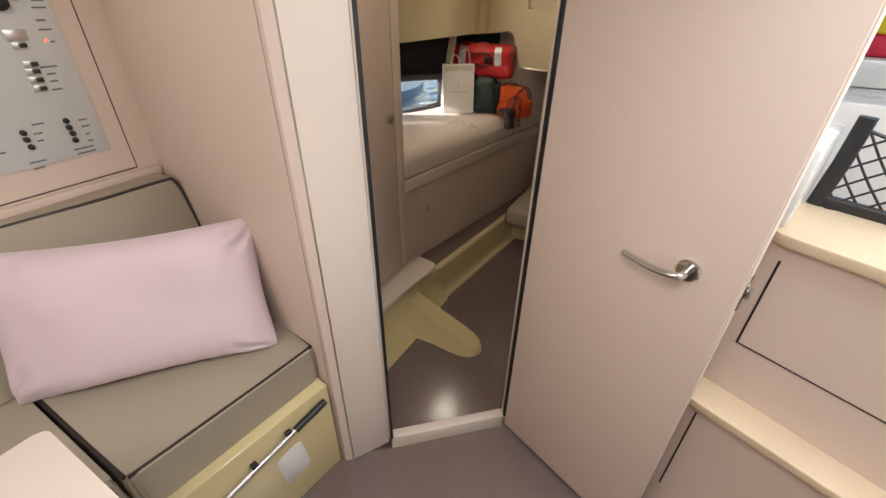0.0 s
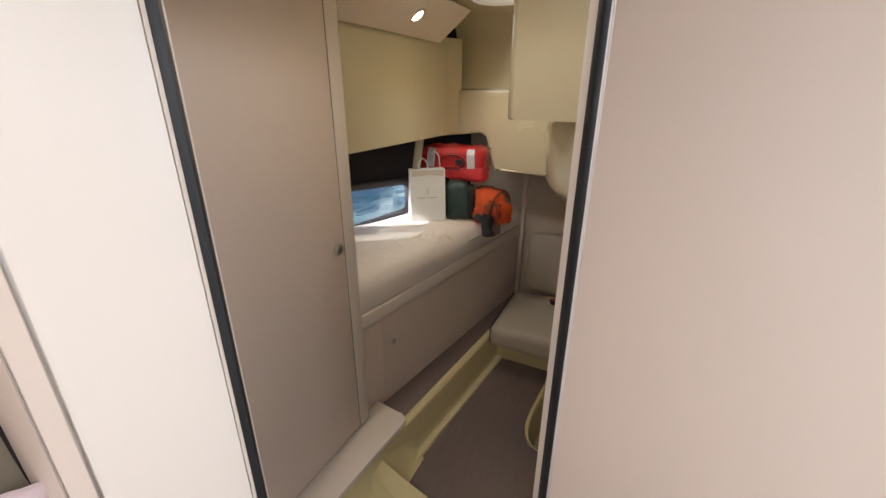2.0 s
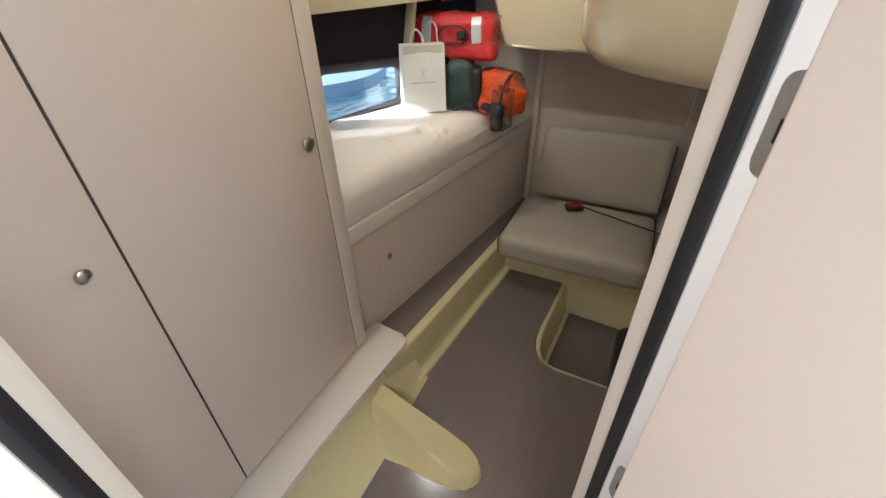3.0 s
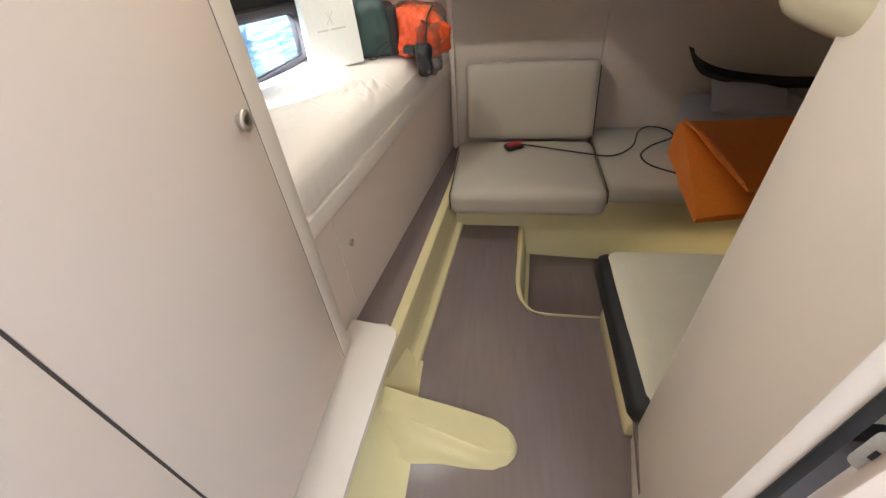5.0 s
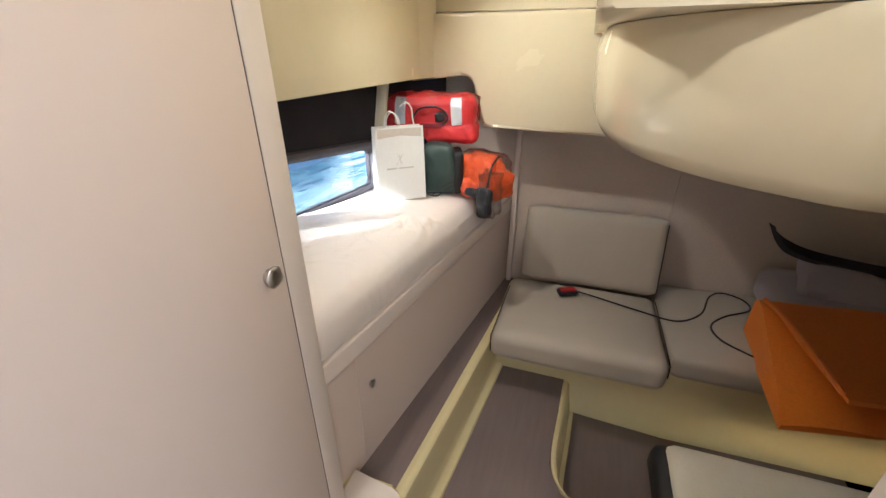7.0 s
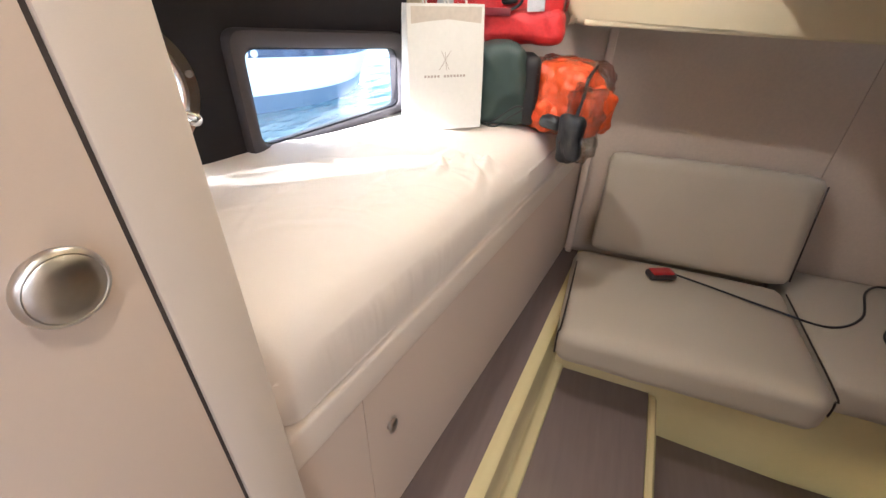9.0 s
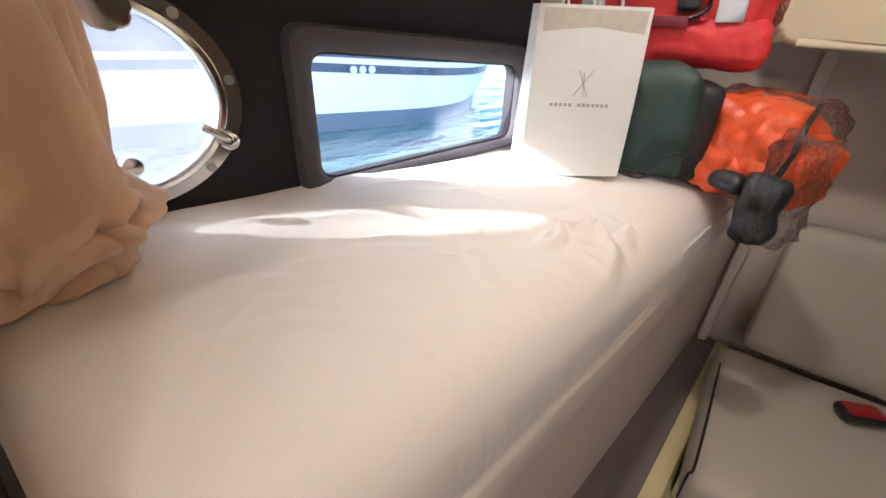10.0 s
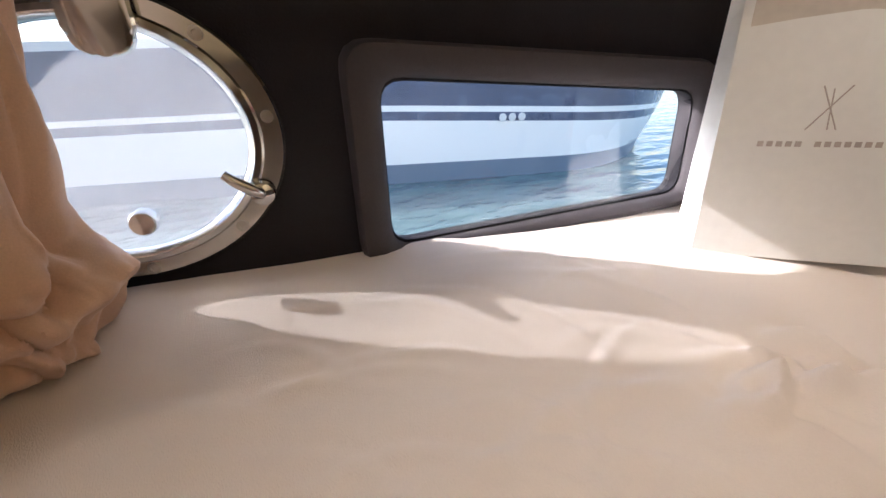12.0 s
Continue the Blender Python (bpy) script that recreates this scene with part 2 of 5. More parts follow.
def ellipse(a, b, n=48, p=2.0):
    out = []
    for k in range(n):
        c, s = math.cos(2 * math.pi * k / n), math.sin(2 * math.pi * k / n)
        out.append((a * math.copysign(abs(c) ** (2 / p), c), b * math.copysign(abs(s) ** (2 / p), s)))
    return out


def rounded(points, r, steps=5):
    """A plan outline with each corner rounded."""
    pts = [Vector(p) for p in points]
    out = []
    for i, p in enumerate(pts):
        a, b = (pts[i - 1] - p), (pts[(i + 1) % len(pts)] - p)
        rr = r[i] if isinstance(r, (list, tuple)) else r
        if rr <= 0:
            out.append(tuple(p))
            continue
        d = min(rr, a.length * 0.45, b.length * 0.45)
        p0, p1 = p + a.normalized() * d, p + b.normalized() * d
        for k in range(steps + 1):
            t = k / steps
            out.append(tuple((1 - t) ** 2 * p0 + 2 * t * (1 - t) * p + t * t * p1))
    return out


def along(a, b, z=0.0):
    """The pose whose x runs from a to b in plan, z up, at a."""
    d = Vector(b) - Vector(a)
    return Matrix.Translation((a[0], a[1], z)) @ Matrix.Rotation(math.atan2(d.y, d.x), 4, "Z")


def pillow(w, h, d, puff=0.6, n=18, wrinkle=0.006, seed=0.0, pull=0.10):
    """A stuffed cover, flat in x and y, thick in z, with drawn-in corners and wrinkles."""
    bm = bmesh.new()
    grid = {}
    for side in (1, -1):
        for i in range(n + 1):
            for j in range(n + 1):
                if side < 0 and (i in (0, n) or j in (0, n)):
                    grid[side, i, j] = grid[1, i, j]
                    continue
                u, v = 2 * i / n - 1, 2 * j / n - 1
                fat = ((1 - u ** 4) * (1 - v ** 4)) ** puff
                x = u * w / 2 * (1 - pull * (1 - v * v) * abs(u) ** 3 * 0.6)
                y = v * h / 2 * (1 - pull * (1 - u * u) * abs(v) ** 3)
                blunt = 1 - 0.035 * (u * v) ** 6
                x, y = x * blunt, y * blunt
                wob = noise.noise(Vector((x * 5 + seed, y * 5, side * 3))) * wrinkle * 1.6
                for ex, ey in ((1, -1), (1, 1), (-1, -1), (-1, 1)):
                    far = math.hypot((u - ex) * w / 2, (v - ey) * h / 2)
                    turn = math.atan2((v - ey) * h, (u - ex) * w)
                    wob += wrinkle * 1.1 * math.exp(-((far - 0.07) / 0.06) ** 2) * math.sin(turn * (9 if ex > 0 else 6) + seed + ex + 2 * ey + 3 * noise.noise(Vector((far * 14, turn, seed))))
                wob += wrinkle * 0.5 * math.exp(-((1 - abs(v)) / 0.16)) * math.sin(x * 95 + 5 * noise.noise(Vector((x * 11, v, seed))))
                grid[side, i, j] = bm.verts.new((x, y, side * fat * d / 2 + wob * (0.25 + fat)))
    for side in (1, -1):
        for i in range(n):
            for j in range(n):
                q = [grid[side, i, j], grid[side, i + 1, j], grid[side, i + 1, j + 1], grid[side, i, j + 1]]
                bm.faces.new(q if side > 0 else q[::-1])
    return bm


def cushion(x0, x1, y0, y1, z0, z1, r=0.03, crown=0.012, n=14):
    """An upholstered block with soft edges and a slightly domed top."""
    bm = box(x0, x1, y0, y1, z0, z1)
    bmesh.ops.subdivide_edges(bm, edges=bm.edges, cuts=n, use_grid_fill=True)
    cx, cy, cz = (x0 + x1) / 2, (y0 + y1) / 2, (z0 + z1) / 2
    hx, hy, hz = (x1 - x0) / 2, (y1 - y0) / 2, (z1 - z0) / 2
    for v in bm.verts:
        p = v.co - Vector((cx, cy, cz))
        q = Vector((max(min(p.x, hx - r), r - hx), max(min(p.y, hy - r), r - hy), max(min(p.z, hz - r), r - hz)))
        d = p - q
        if d.length > 1e-6:
            p = q + d.normalized() * r
        u, w = p.x / hx, p.y / hy
        if p.z > 0:
            p.z += crown * (1 - u * u) * (1 - w * w)
        p += Vector((noise.noise(p * 7 + Vector((cx, cy, 0))), noise.noise(p * 7 + Vector((3, cx, 1))), noise.noise(p * 7 + Vector((cy, 9, 1))))) * 0.0025
        v.co = p + Vector((cx, cy, cz))
    return bm


# ---- the plan ----
CEIL = 2.12
SALOON = 0.108
JL, JR = Vector((0.0, 0.0)), Vector((0.352, 0.328))
FRAME_L, CORNER_L = Vector((-0.085, -0.135)), Vector((-0.107, -0.155))
LOCK_X = -0.55


def hull_x(y):
    return -1.06 + 0.204 * (y - 1.16)


def berth_x(y):
    return -0.6 + 0.158 * (y - 1.0)


def strip_x(y):
    return -0.42 + 0.107 * (y - 1.088)


def sheet_z(x):
    return 0.945 - 0.115 * (x + 0.65)


S = "structure"
# floors
thing("floor_cabin", prism([(-0.62, 0.1), (0.02, -0.02), (0.37, 0.31), (1.35, 0.31), (1.35, 1.33), (0.2, 1.33), (0.12, 1.36), (0.08, 1.43), (0.062, 1.5), (0.095, 2.02), (-0.5, 2.02)], -0.04, 0.0), VINYL, "dark brown wood-look vinyl cabin floor", "floor", kind=S)
thing("floor_well", prism([(0.05, 1.30), (1.35, 1.30), (1.35, 2.02), (0.05, 2.02)], -0.24, -0.2), VINYL, "sunken brown vinyl floor of a foot well", "floor", kind=S)
thing("floor_saloon", prism([(-1.6, -2.6), (1.9, -2.6), (1.9, 0.85), (0.45, 0.85), (0.372, 0.308), (0.01, -0.03), (-0.09, -0.10), (-1.6, 0.1)], 0.085, SALOON), VINYL, "brown vinyl saloon floor", "floor", kind=S)
# bulkhead between saloon and cabin, with the doorway in it
thing("wall_door_left", wall(FRAME_L, JL + (JR - JL).normalized() * -0.012, 0.03, SALOON, CEIL, 0.003), LAMINATE_PALE, "pale cream laminate door surround", "wall", kind=S)
thing("trim_corner_post", prism([FRAME_L, FRAME_L + Vector((0.0, 0.03)), CORNER_L + Vector((0, 0.03)), CORNER_L], SALOON, CEIL), LAMINATE, "cream corner post with thin joint", "trim", kind=S)
thing("trim_corner_joint", tube([(*(FRAME_L + Vector((-0.002, -0.001))), SALOON), (*(FRAME_L + Vector((-0.002, -0.001))), CEIL)], 0.0025, 6), ALUMINIUM, "thin grey joint strip", "trim", kind=S)
thing("wall_saloon_side", wall(CORNER_L, (-1.02, -0.035), -0.03, SALOON, CEIL), LAMINATE, "cream laminate saloon bulkhead", "wall", kind=S)
thing("trim_saloon_joint", tube([(-0.122, -0.1545, SALOON), (-0.122, -0.1545, CEIL)], 0.0012, 6), INK_BROWN, "thin dark joint line", "trim", kind=S)
thing("wall_door_head", wall(JL + Vector((0.0, 0.0)), JR, 0.03, 1.93, CEIL), LAMINATE_PALE, "cream laminate over the doorway", "wall", kind=S)
thing("wall_door_right", wall(JR + (JR - JL).normalized() * 0.012, (1.02, 0.95), 0.03, 0.0, CEIL), LAMINATE_PALE, "cream laminate bulkhead beside the doorway", "wall", kind=S)
thing("wall_cabin_return", prism([(0.367, 0.353), (0.395, 0.36), (0.482, 0.785), (0.452, 0.79)], 0.0, CEIL, 0.004), LAMINATE_PALE, "cream laminate return panel inside the doorway", "wall", kind=S)
thing("door_sill", wall(JL, JR, 0.04, 0.0, 0.13, 0.004), LAMINATE_PALE, "cream painted door threshold", "threshold", kind=S)
# door frame: rubber seals and jambs
d = (JR - JL).normalized()
n = Vector((-d.y, d.x))
frame_1 = holder("door_frame", Matrix.Identity(4), "cream door frame with black rubber seal", "door frame", kind=S)
part("jamb", wall(JL - d * 0.012, JL, 0.035, 0.13, 1.93, 0.002), LAMINATE_PALE, frame_1)
part("jamb", wall(JR, JR + d * 0.012, 0.035, 0.13, 1.93, 0.002), LAMINATE_PALE, frame_1)
part("seal", wall(JL - d * 0.006 - n * 0.006, JL + d * 0.005 - n * 0.006, 0.014, 0.13, 1.93, 0.002), RUBBER, frame_1, "black rubber door seal")
part("seal", wall(JR - d * 0.005 - n * 0.004, JR + d * 0.006 - n * 0.004, 0.014, 0.13, 1.93, 0.002), RUBBER, frame_1, "black rubber door seal")
for z in (1.46, 1.0):
    seat_m = Matrix(((n.x, 0, d.x, JR.x + d.x * 0.004 - n.x * 0.026), (n.y, 0, d.y, JR.y + d.y * 0.004 - n.y * 0.026), (0, 1, 0, z), (0, 0, 0, 1)))
    part("strike_plate", prism(rounded([(-0.013, -0.035), (0.013, -0.035), (0.013, 0.035), (-0.013, 0.035)], 0.011, 5), 0.0, 0.003, 0.0006), ZINC, frame_1, "dull steel strike plate", at=seat_m)
    part("latch_slot", box(-0.004, 0.004, -0.010, 0.006, -0.0012, 0.001, 0.0004), RUBBER, frame_1, "dark latch slot", at=seat_m)
    part("hinge_knuckle", tube([(*(JR + d * 0.006 - n * 0.036), z - 0.03), (*(JR + d * 0.006 - n * 0.036), z + 0.03)], 0.007, 10), STEEL, frame_1, "steel hinge knuckle")

# open door leaf
HINGE, LEAF = Vector((0.366, 0.295)), Vector((0.846, 0.104))
door = holder("cabin_door", along(HINGE, LEAF, 0.128), "cream laminate cabin door standing open with lever handle", "door")
WIDE = (LEAF - HINGE).length
EDGE = WIDE + 0.016
part("leaf", box(0.0, EDGE, 0.0, 0.028, 0.0, 1.78, 0.0025), LAMINATE, door)
part("edge_strip", box(EDGE, EDGE + 0.004, 0.003, 0.025, 0.0, 1.78, 0.001), LAMINATE_PALE, door, "pale edge strip")
part("rose", turned([(0.0, 0.0), (0.026, 0.0), (0.0265, 0.007), (0.023, 0.011), (0.0, 0.0115)]), CHROME, door, "round chrome rose", at=Matrix.Translation((WIDE - 0.085, 0, 1.02)) @ Matrix.Rotation(radians(90), 4, "X"))
lever = [(WIDE - 0.085, -0.012, 1.02), (WIDE - 0.085, -0.036, 1.02), (WIDE - 0.095, -0.047, 1.02), (WIDE - 0.13, -0.05, 1.016), (WIDE - 0.17, -0.05, 1.017), (WIDE - 0.215, -0.048, 1.022)]
part("lever", tube(curve(lever, 6), lambda t: 0.0095 - 0.002 * t, 12), CHROME, door, "chrome lever handle")
part("latch_plate", box(EDGE + 0.004, EDGE + 0.0055, 0.007, 0.021, 0.97, 1.06, 0.003), CHROME, door, "steel latch plate")
part("latch_bolt", box(EDGE + 0.005, EDGE + 0.016, 0.008, 0.019, 1.005, 1.03, 0.002), CHROME, door, "chrome latch bolt")

# cabin shell
back = holder("wall_aft", Matrix.Identity(4), "tan panelled aft cabin wall in two sheets", "wall", kind=S)
part("panel", box(-0.9, 0.529, 2.63, 2.66, -0.2, 1.6), LAMINATE_BROWN, back)
part("panel", box(0.532, 1.9, 2.63, 2.66, -0.2, 1.6), LAMINATE_BROWN, back)
thing("cockpit_floor", box(1.0, 1.9, 0.96, 2.66, 1.34, 1.39), WHITE_GEL, "white gelcoat cockpit floor", "floor", kind=S)
thing("wall_cabin_far_side", box(1.86, 1.9, 0.95, 2.63, -0.24, CEIL), LAMINATE_BROWN, "tan panelled cabin side wall", "wall", kind=S)
thing("trim_aft_corner", box(-0.335, -0.305, 2.585, 2.63, 0.2, 1.2, 0.006), LAMINATE, "cream upright corner trim", "trim", kind=S)
thing("ceiling_cabin", prism([(-1.35, 0.0), (-0.1, -0.05), (0.36, 0.36), (1.0, 0.96), (1.0, 2.7), (-1.35, 2.7)], CEIL, CEIL + 0.04), GELCOAT_PALE, "cream gelcoat cabin ceiling", "ceiling", kind=S)

# hull side with the cut-outs for window and porthole
U = Vector((0.2, 0.98, 0)).normalized()
HULL = Matrix.Translation((hull_x(1.16), 1.16, 0)) @ Matrix(((U.x, 0, U.y, 0), (U.y, 0, -U.x, 0), (0, 1, 0, 0), (0, 0, 0, 1)))
PORT, PORT_A, PORT_B = Vector((0.016, 1.14)), 0.122, 0.107
WIN = [(0.285, 0.985), (0.785, 0.992), (0.785, 1.154), (0.285, 1.192)]


def plate_with_holes(outline, holes, z0, z1):
    """A flat plate with holes through it, between two heights."""
    bm = bmesh.new()
    for z in (z0, z1):
        edges = []
        for loop in [outline, *holes]:
            vs = [bm.verts.new((x, y, z)) for x, y in loop]
            edges += [bm.edges.new((vs[i], vs[(i + 1) % len(vs)])) for i in range(len(vs))]
        bmesh.ops.triangle_fill(bm, use_beauty=True, edges=edges)
    k = 0
    bm.verts.ensure_lookup_table()
    total = sum(len(l) for l in [outline, *holes])
    for loop in [outline, *holes]:
        m = len(loop)
        for i in range(m):
            j = (i + 1) % m
            bm.faces.new((bm.verts[k + i], bm.verts[k + j], bm.verts[total + k + j], bm.verts[total + k + i]))
        k += m
    return bm


win_hole = rounded(WIN, 0.03, 4)
port_hole = [(PORT.x + x, PORT.y + y) for x, y in ellipse(PORT_A + 0.02, PORT_B + 0.018, 48)]
# the local z axis of the hull pose points inboard
thing("wall_hull_side", plate_with_holes([(-0.35, -0.1), (1.72, -0.1), (1.72, 2.2), (-0.35, 2.2)], [win_hole, port_hole], -0.03, 0.0), DARK_LINING, "charcoal foam-lined hull side", "wall", kind=S, at=HULL, smooth=False)

wide_win = rounded([(0.25, 0.94), (0.83, 0.955), (0.83, 1.19), (0.25, 1.23)], 0.04, 4)
wide_port = [(PORT.x + x, PORT.y + y) for x, y in ellipse(0.165, 0.15, 48)]
# white topsides outside the lining, with the same cut-outs
# never in view: added to throw sunlight back onto the moored boat
thing("wall_bounce_skin", plate_with_holes([(-3.0, 0.25), (1.78, 0.25), (1.78, 1.75), (-3.0, 1.75)], [wide_win, wide_port], -0.05, -0.034), WHITE_GEL, "unseen white outer hull skin, added to bounce sun onto the moored boat", "wall", kind=S, at=HULL, smooth=False)

# hull window with a padded surround
w1 = holder("window_hull", HULL, "long fixed hull window in a dark grey padded surround", "window", kind=S)
outer = rounded([(0.243, 0.962), (0.802, 0.974), (0.802, 1.196), (0.243, 1.232)], 0.035, 4)
inner = rounded(WIN, 0.03, 4)
rings = []
for t, z in ((0.0, 0.0), (0.0, 0.012), (0.12, 0.022), (0.5, 0.022), (0.85, 0.014), (1.0, 0.004), (1.0, -0.028)):
    rings.append([(ox + (ix - ox) * t, oy + (iy - oy) * t, z) for (ox, oy), (ix, iy) in zip(outer, inner)])
part("window_surround", loft(rings, True, False), GREY_FRAME, w1, "dark grey padded window surround")
glass = prism([(x, y) for x, y in inner], -0.006, -0.002)
pane = part("pane", glass, GLASS, w1, "clear window pane")
pane.visible_shadow = False
cx, cy = 0.535, 1.08
FRIT = bpy.data.materials.new("black_dotted_glass_print")
FRIT.use_nodes = True
frit_nodes, frit_links = FRIT.node_tree.nodes, FRIT.node_tree.links
frit_nodes["Principled BSDF"].inputs["Base Color"].default_value = (0.012, 0.012, 0.014, 1)
frit_place, frit_dots, frit_cut = frit_nodes.new("ShaderNodeTexCoord"), frit_nodes.new("ShaderNodeTexVoronoi"), frit_nodes.new("ShaderNodeMath")
frit_dots.inputs["Scale"].default_value = 330
frit_dots.inputs["Randomness"].default_value = 0.0
frit_cut.operation = "LESS_THAN"
frit_cut.inputs[1].default_value = 0.44
frit_links.new(frit_place.outputs["Object"], frit_dots.inputs["Vector"])
frit_links.new(frit_dots.outputs["Distance"], frit_cut.inputs[0])
frit_links.new(frit_cut.outputs[0], frit_nodes["Principled BSDF"].inputs["Alpha"])
for name, mat, near, far, z in (("glass_border", RUBBER, (1.0, 1.0), (0.992, 0.968), -0.0015), ("dotted_border", FRIT, (0.992, 0.968), (0.97, 0.90), -0.0015)):
    band = [[(cx + (x - cx) * a, cy + (y - cy) * b, z) for x, y in inner] for a, b in (near, far)]
    part(name, loft(band, True, False), mat, w1, "black border printed round the glass")

# cream rib standing off the lining past the window
rings = []
for u, z in ((0.835, 0.93), (0.833, 1.05), (0.838, 1.15), (0.852, 1.25), (0.872, 1.34), (0.895, 1.44)):
    rings.append([(u - 0.016, z, 0.0), (u - 0.014, z, 0.034), (u - 0.008, z, 0.042), (u + 0.014, z, 0.042), (u + 0.02, z, 0.034), (u + 0.022, z, 0.0)])
thing("trim_hull_rib", loft(rings), GELCOAT_PALE, "cream curved rib on the dark hull lining", "rib", kind=S, at=HULL)

# porthole
p1 = holder("porthole", HULL @ Matrix.Translation((PORT.x, PORT.y, 0)), "oval polished chrome opening porthole with insect screen", "porthole", kind=S)
rings = []
for a, b, z in ((0.161, 0.138, 0.0), (0.161, 0.138, 0.005), (0.158, 0.135, 0.008), (0.139, 0.121, 0.008), (0.1365, 0.1185, 0.0115), (0.130, 0.113, 0.0125), (0.1245, 0.108, 0.008), (0.1225, 0.1068, 0.0), (0.125, 0.109, -0.004)):
    rings.append([(x, y, z) for x, y in ellipse(a, b, 64)])
part("rim", loft(rings, True, False), CHROME, p1)
gl = part("pane", prism(ellipse(0.1235, 0.1078, 48), -0.0035, -0.0005), GLASS, p1, "clear glass pane")
gl.visible_shadow = False
for ang in (8, 48, 92, 130, 180, 228, 272, 312):
    c, s = math.cos(radians(ang)), math.sin(radians(ang))
    part("screw", turned([(0.0, 0.0), (0.0068, 0.0), (0.0062, 0.003), (0.003, 0.0032), (0.0028, 0.001), (0.0, 0.001)], 14), STEEL, p1, at=Matrix.Translation((0.1485 * c, 0.1285 * s, 0.008)))
part("hinge_cap", prism(rounded([(0.006, 0.076), (0.056, 0.076), (0.056, 0.142), (0.006, 0.142)], [0.024, 0.024, 0.004, 0.004], 6), 0.016, 0.03, 0.004), CHROME, p1, "chrome hinge cap")
part("dog_lever", tube(curve([(0.128, -0.06, 0.02), (0.12, -0.053, 0.03), (0.105, -0.041, 0.034), (0.096, -0.033, 0.033)], 5), lambda t: 0.0075 - 0.0025 * t, 10), CHROME, p1, "chrome locking lever")
part("dog_boss", turned([(0, 0), (0.013, 0), (0.012, 0.012), (0.006, 0.016), (0, 0.016)], 16), CHROME, p1, at=Matrix.Translation((0.128, -0.06, 0.012)))
part("catch_button", turned([(0, 0), (0.0135, 0), (0.0135, 0.012), (0.011, 0.015), (0, 0.0155)], 20), CHROME, p1, "round chrome catch", at=Matrix.Translation((0.01, -0.077, 0.002)))

# overhead panel above the berth, lamp strip and cream mouldings
thing("panel_overhead", prism([(-0.775, 0.9), (-0.755, 0.9), (-0.75, 2.2), (-0.70, 2.30), (-0.775, 2.31)], 1.44, 2.0, 0.004), GELCOAT_PALE, "olive cream gelcoat overhead side panel", "panel", kind=S)
strip = holder("light_strip", Matrix.Translation((-0.73, 1.0, 0)), "sloping cream lamp panel with small round spotlights", "lamp panel")
bm = loft([[(0.0, 0.0, 1.965), (0.012, 0.0, 1.955), (0.20, 0.0, 2.10), (0.18, 0.0, 2.115)], [(0.0, 1.02, 1.965), (0.012, 1.02, 1.955), (0.20, 1.02, 2.10), (0.18, 1.02, 2.115)]])
part("board", bm, LAMINATE_PALE, strip)
for y in (0.60,):
    at = Matrix.Translation((0.106, y, 2.027)) @ Matrix.Rotation(radians(142), 4, "Y")
    part("spot_ring", turned([(0.03, 0.0), (0.042, 0.0), (0.042, 0.004), (0.033, 0.008), (0.03, 0.002)]), CHROME, strip, at=at)
    part("spot_bulb", turned([(0, 0.0), (0.03, 0.0), (0.028, 0.003), (0, 0.004)]), BULB, strip, "lit warm bulb", at=at)

# round ceiling light by the locker
down = holder("ceiling_light", Matrix.Translation((0.05, 0.6, CEIL)), "small round chrome ceiling spotlight, lit", "ceiling light")
part("ring", turned([(0.03, 0.0), (0.042, 0.0), (0.041, -0.005), (0.034, -0.008), (0.03, -0.003)]), CHROME, down)
part("bulb", turned([(0, -0.001), (0.029, -0.001), (0.027, -0.004), (0, -0.005)]), BULB, down, "lit warm bulb")

# cockpit moulding aft: flat front with the notch over the berth
notch = rounded([(-0.80, 1.44), (-0.525, 1.452), (-0.46, 1.215), (0.9, 1.205), (0.9, 1.71), (-0.80, 1.71)], [0.0, 0.05, 0.05, 0, 0, 0], 6)
bm = plate_with_holes(notch, [], -2.40, -2.28)
front = [e for e in bm.edges if e.is_boundary is False and all(abs(v.co.z + 2.28) < 1e-4 for v in e.verts) and e.calc_face_angle(0) > 1.0]
bmesh.ops.bevel(bm, geom=front, offset=0.018, segments=4, profile=0.5, affect="EDGES")
bmesh.ops.transform(bm, matrix=Matrix(((1, 0, 0, 0), (0, 0, -1, 0), (0, 1, 0, 0), (0, 0, 0, 1))), verts=bm.verts)
thing("moulding_aft", bm, GELCOAT_PALE, "glossy cream gelcoat cockpit moulding with a cut-out", "moulding", kind=S)
thing("moulding_aft_upper", loft([[(x, 2.30, 1.712), (x, 2.34, 1.72), (x, 2.37, 1.8), (x, 2.40, 2.0), (x, 2.34, CEIL), (x, 2.66, CEIL), (x, 2.66, 1.712)] for x in (-0.78, 0.9)]), GELCOAT_PALE, "cream gelcoat coving up to the ceiling", "moulding", kind=S)
# cockpit well hanging from the ceiling
low = curve([(0.03, 2.29, 0), (0.035, 1.75, 0), (0.06, 1.46, 0), (0.13, 1.24, 0), (0.22, 1.11, 0), (0.32, 1.03, 0), (0.42, 0.985, 0), (0.7, 0.97, 0), (1.0, 0.97, 0)], 5)
rings = []
for inset, z in ((0.14, 1.335), (0.06, 1.325), (0.02, 1.34), (0.0, 1.375), (-0.005, 1.45), (-0.012, 1.56), (0.0, 1.615)):
    ring = []
    for p in low:
        ring.append((p.x + inset * 0.9, p.y + inset * 1.1, z))
    ring += [(1.0, 2.29, z)]
    rings.append(ring)
thing("moulding_well", loft(rings), GELCOAT_PALE, "glossy cream underside of the cockpit well", "moulding", kind=S)
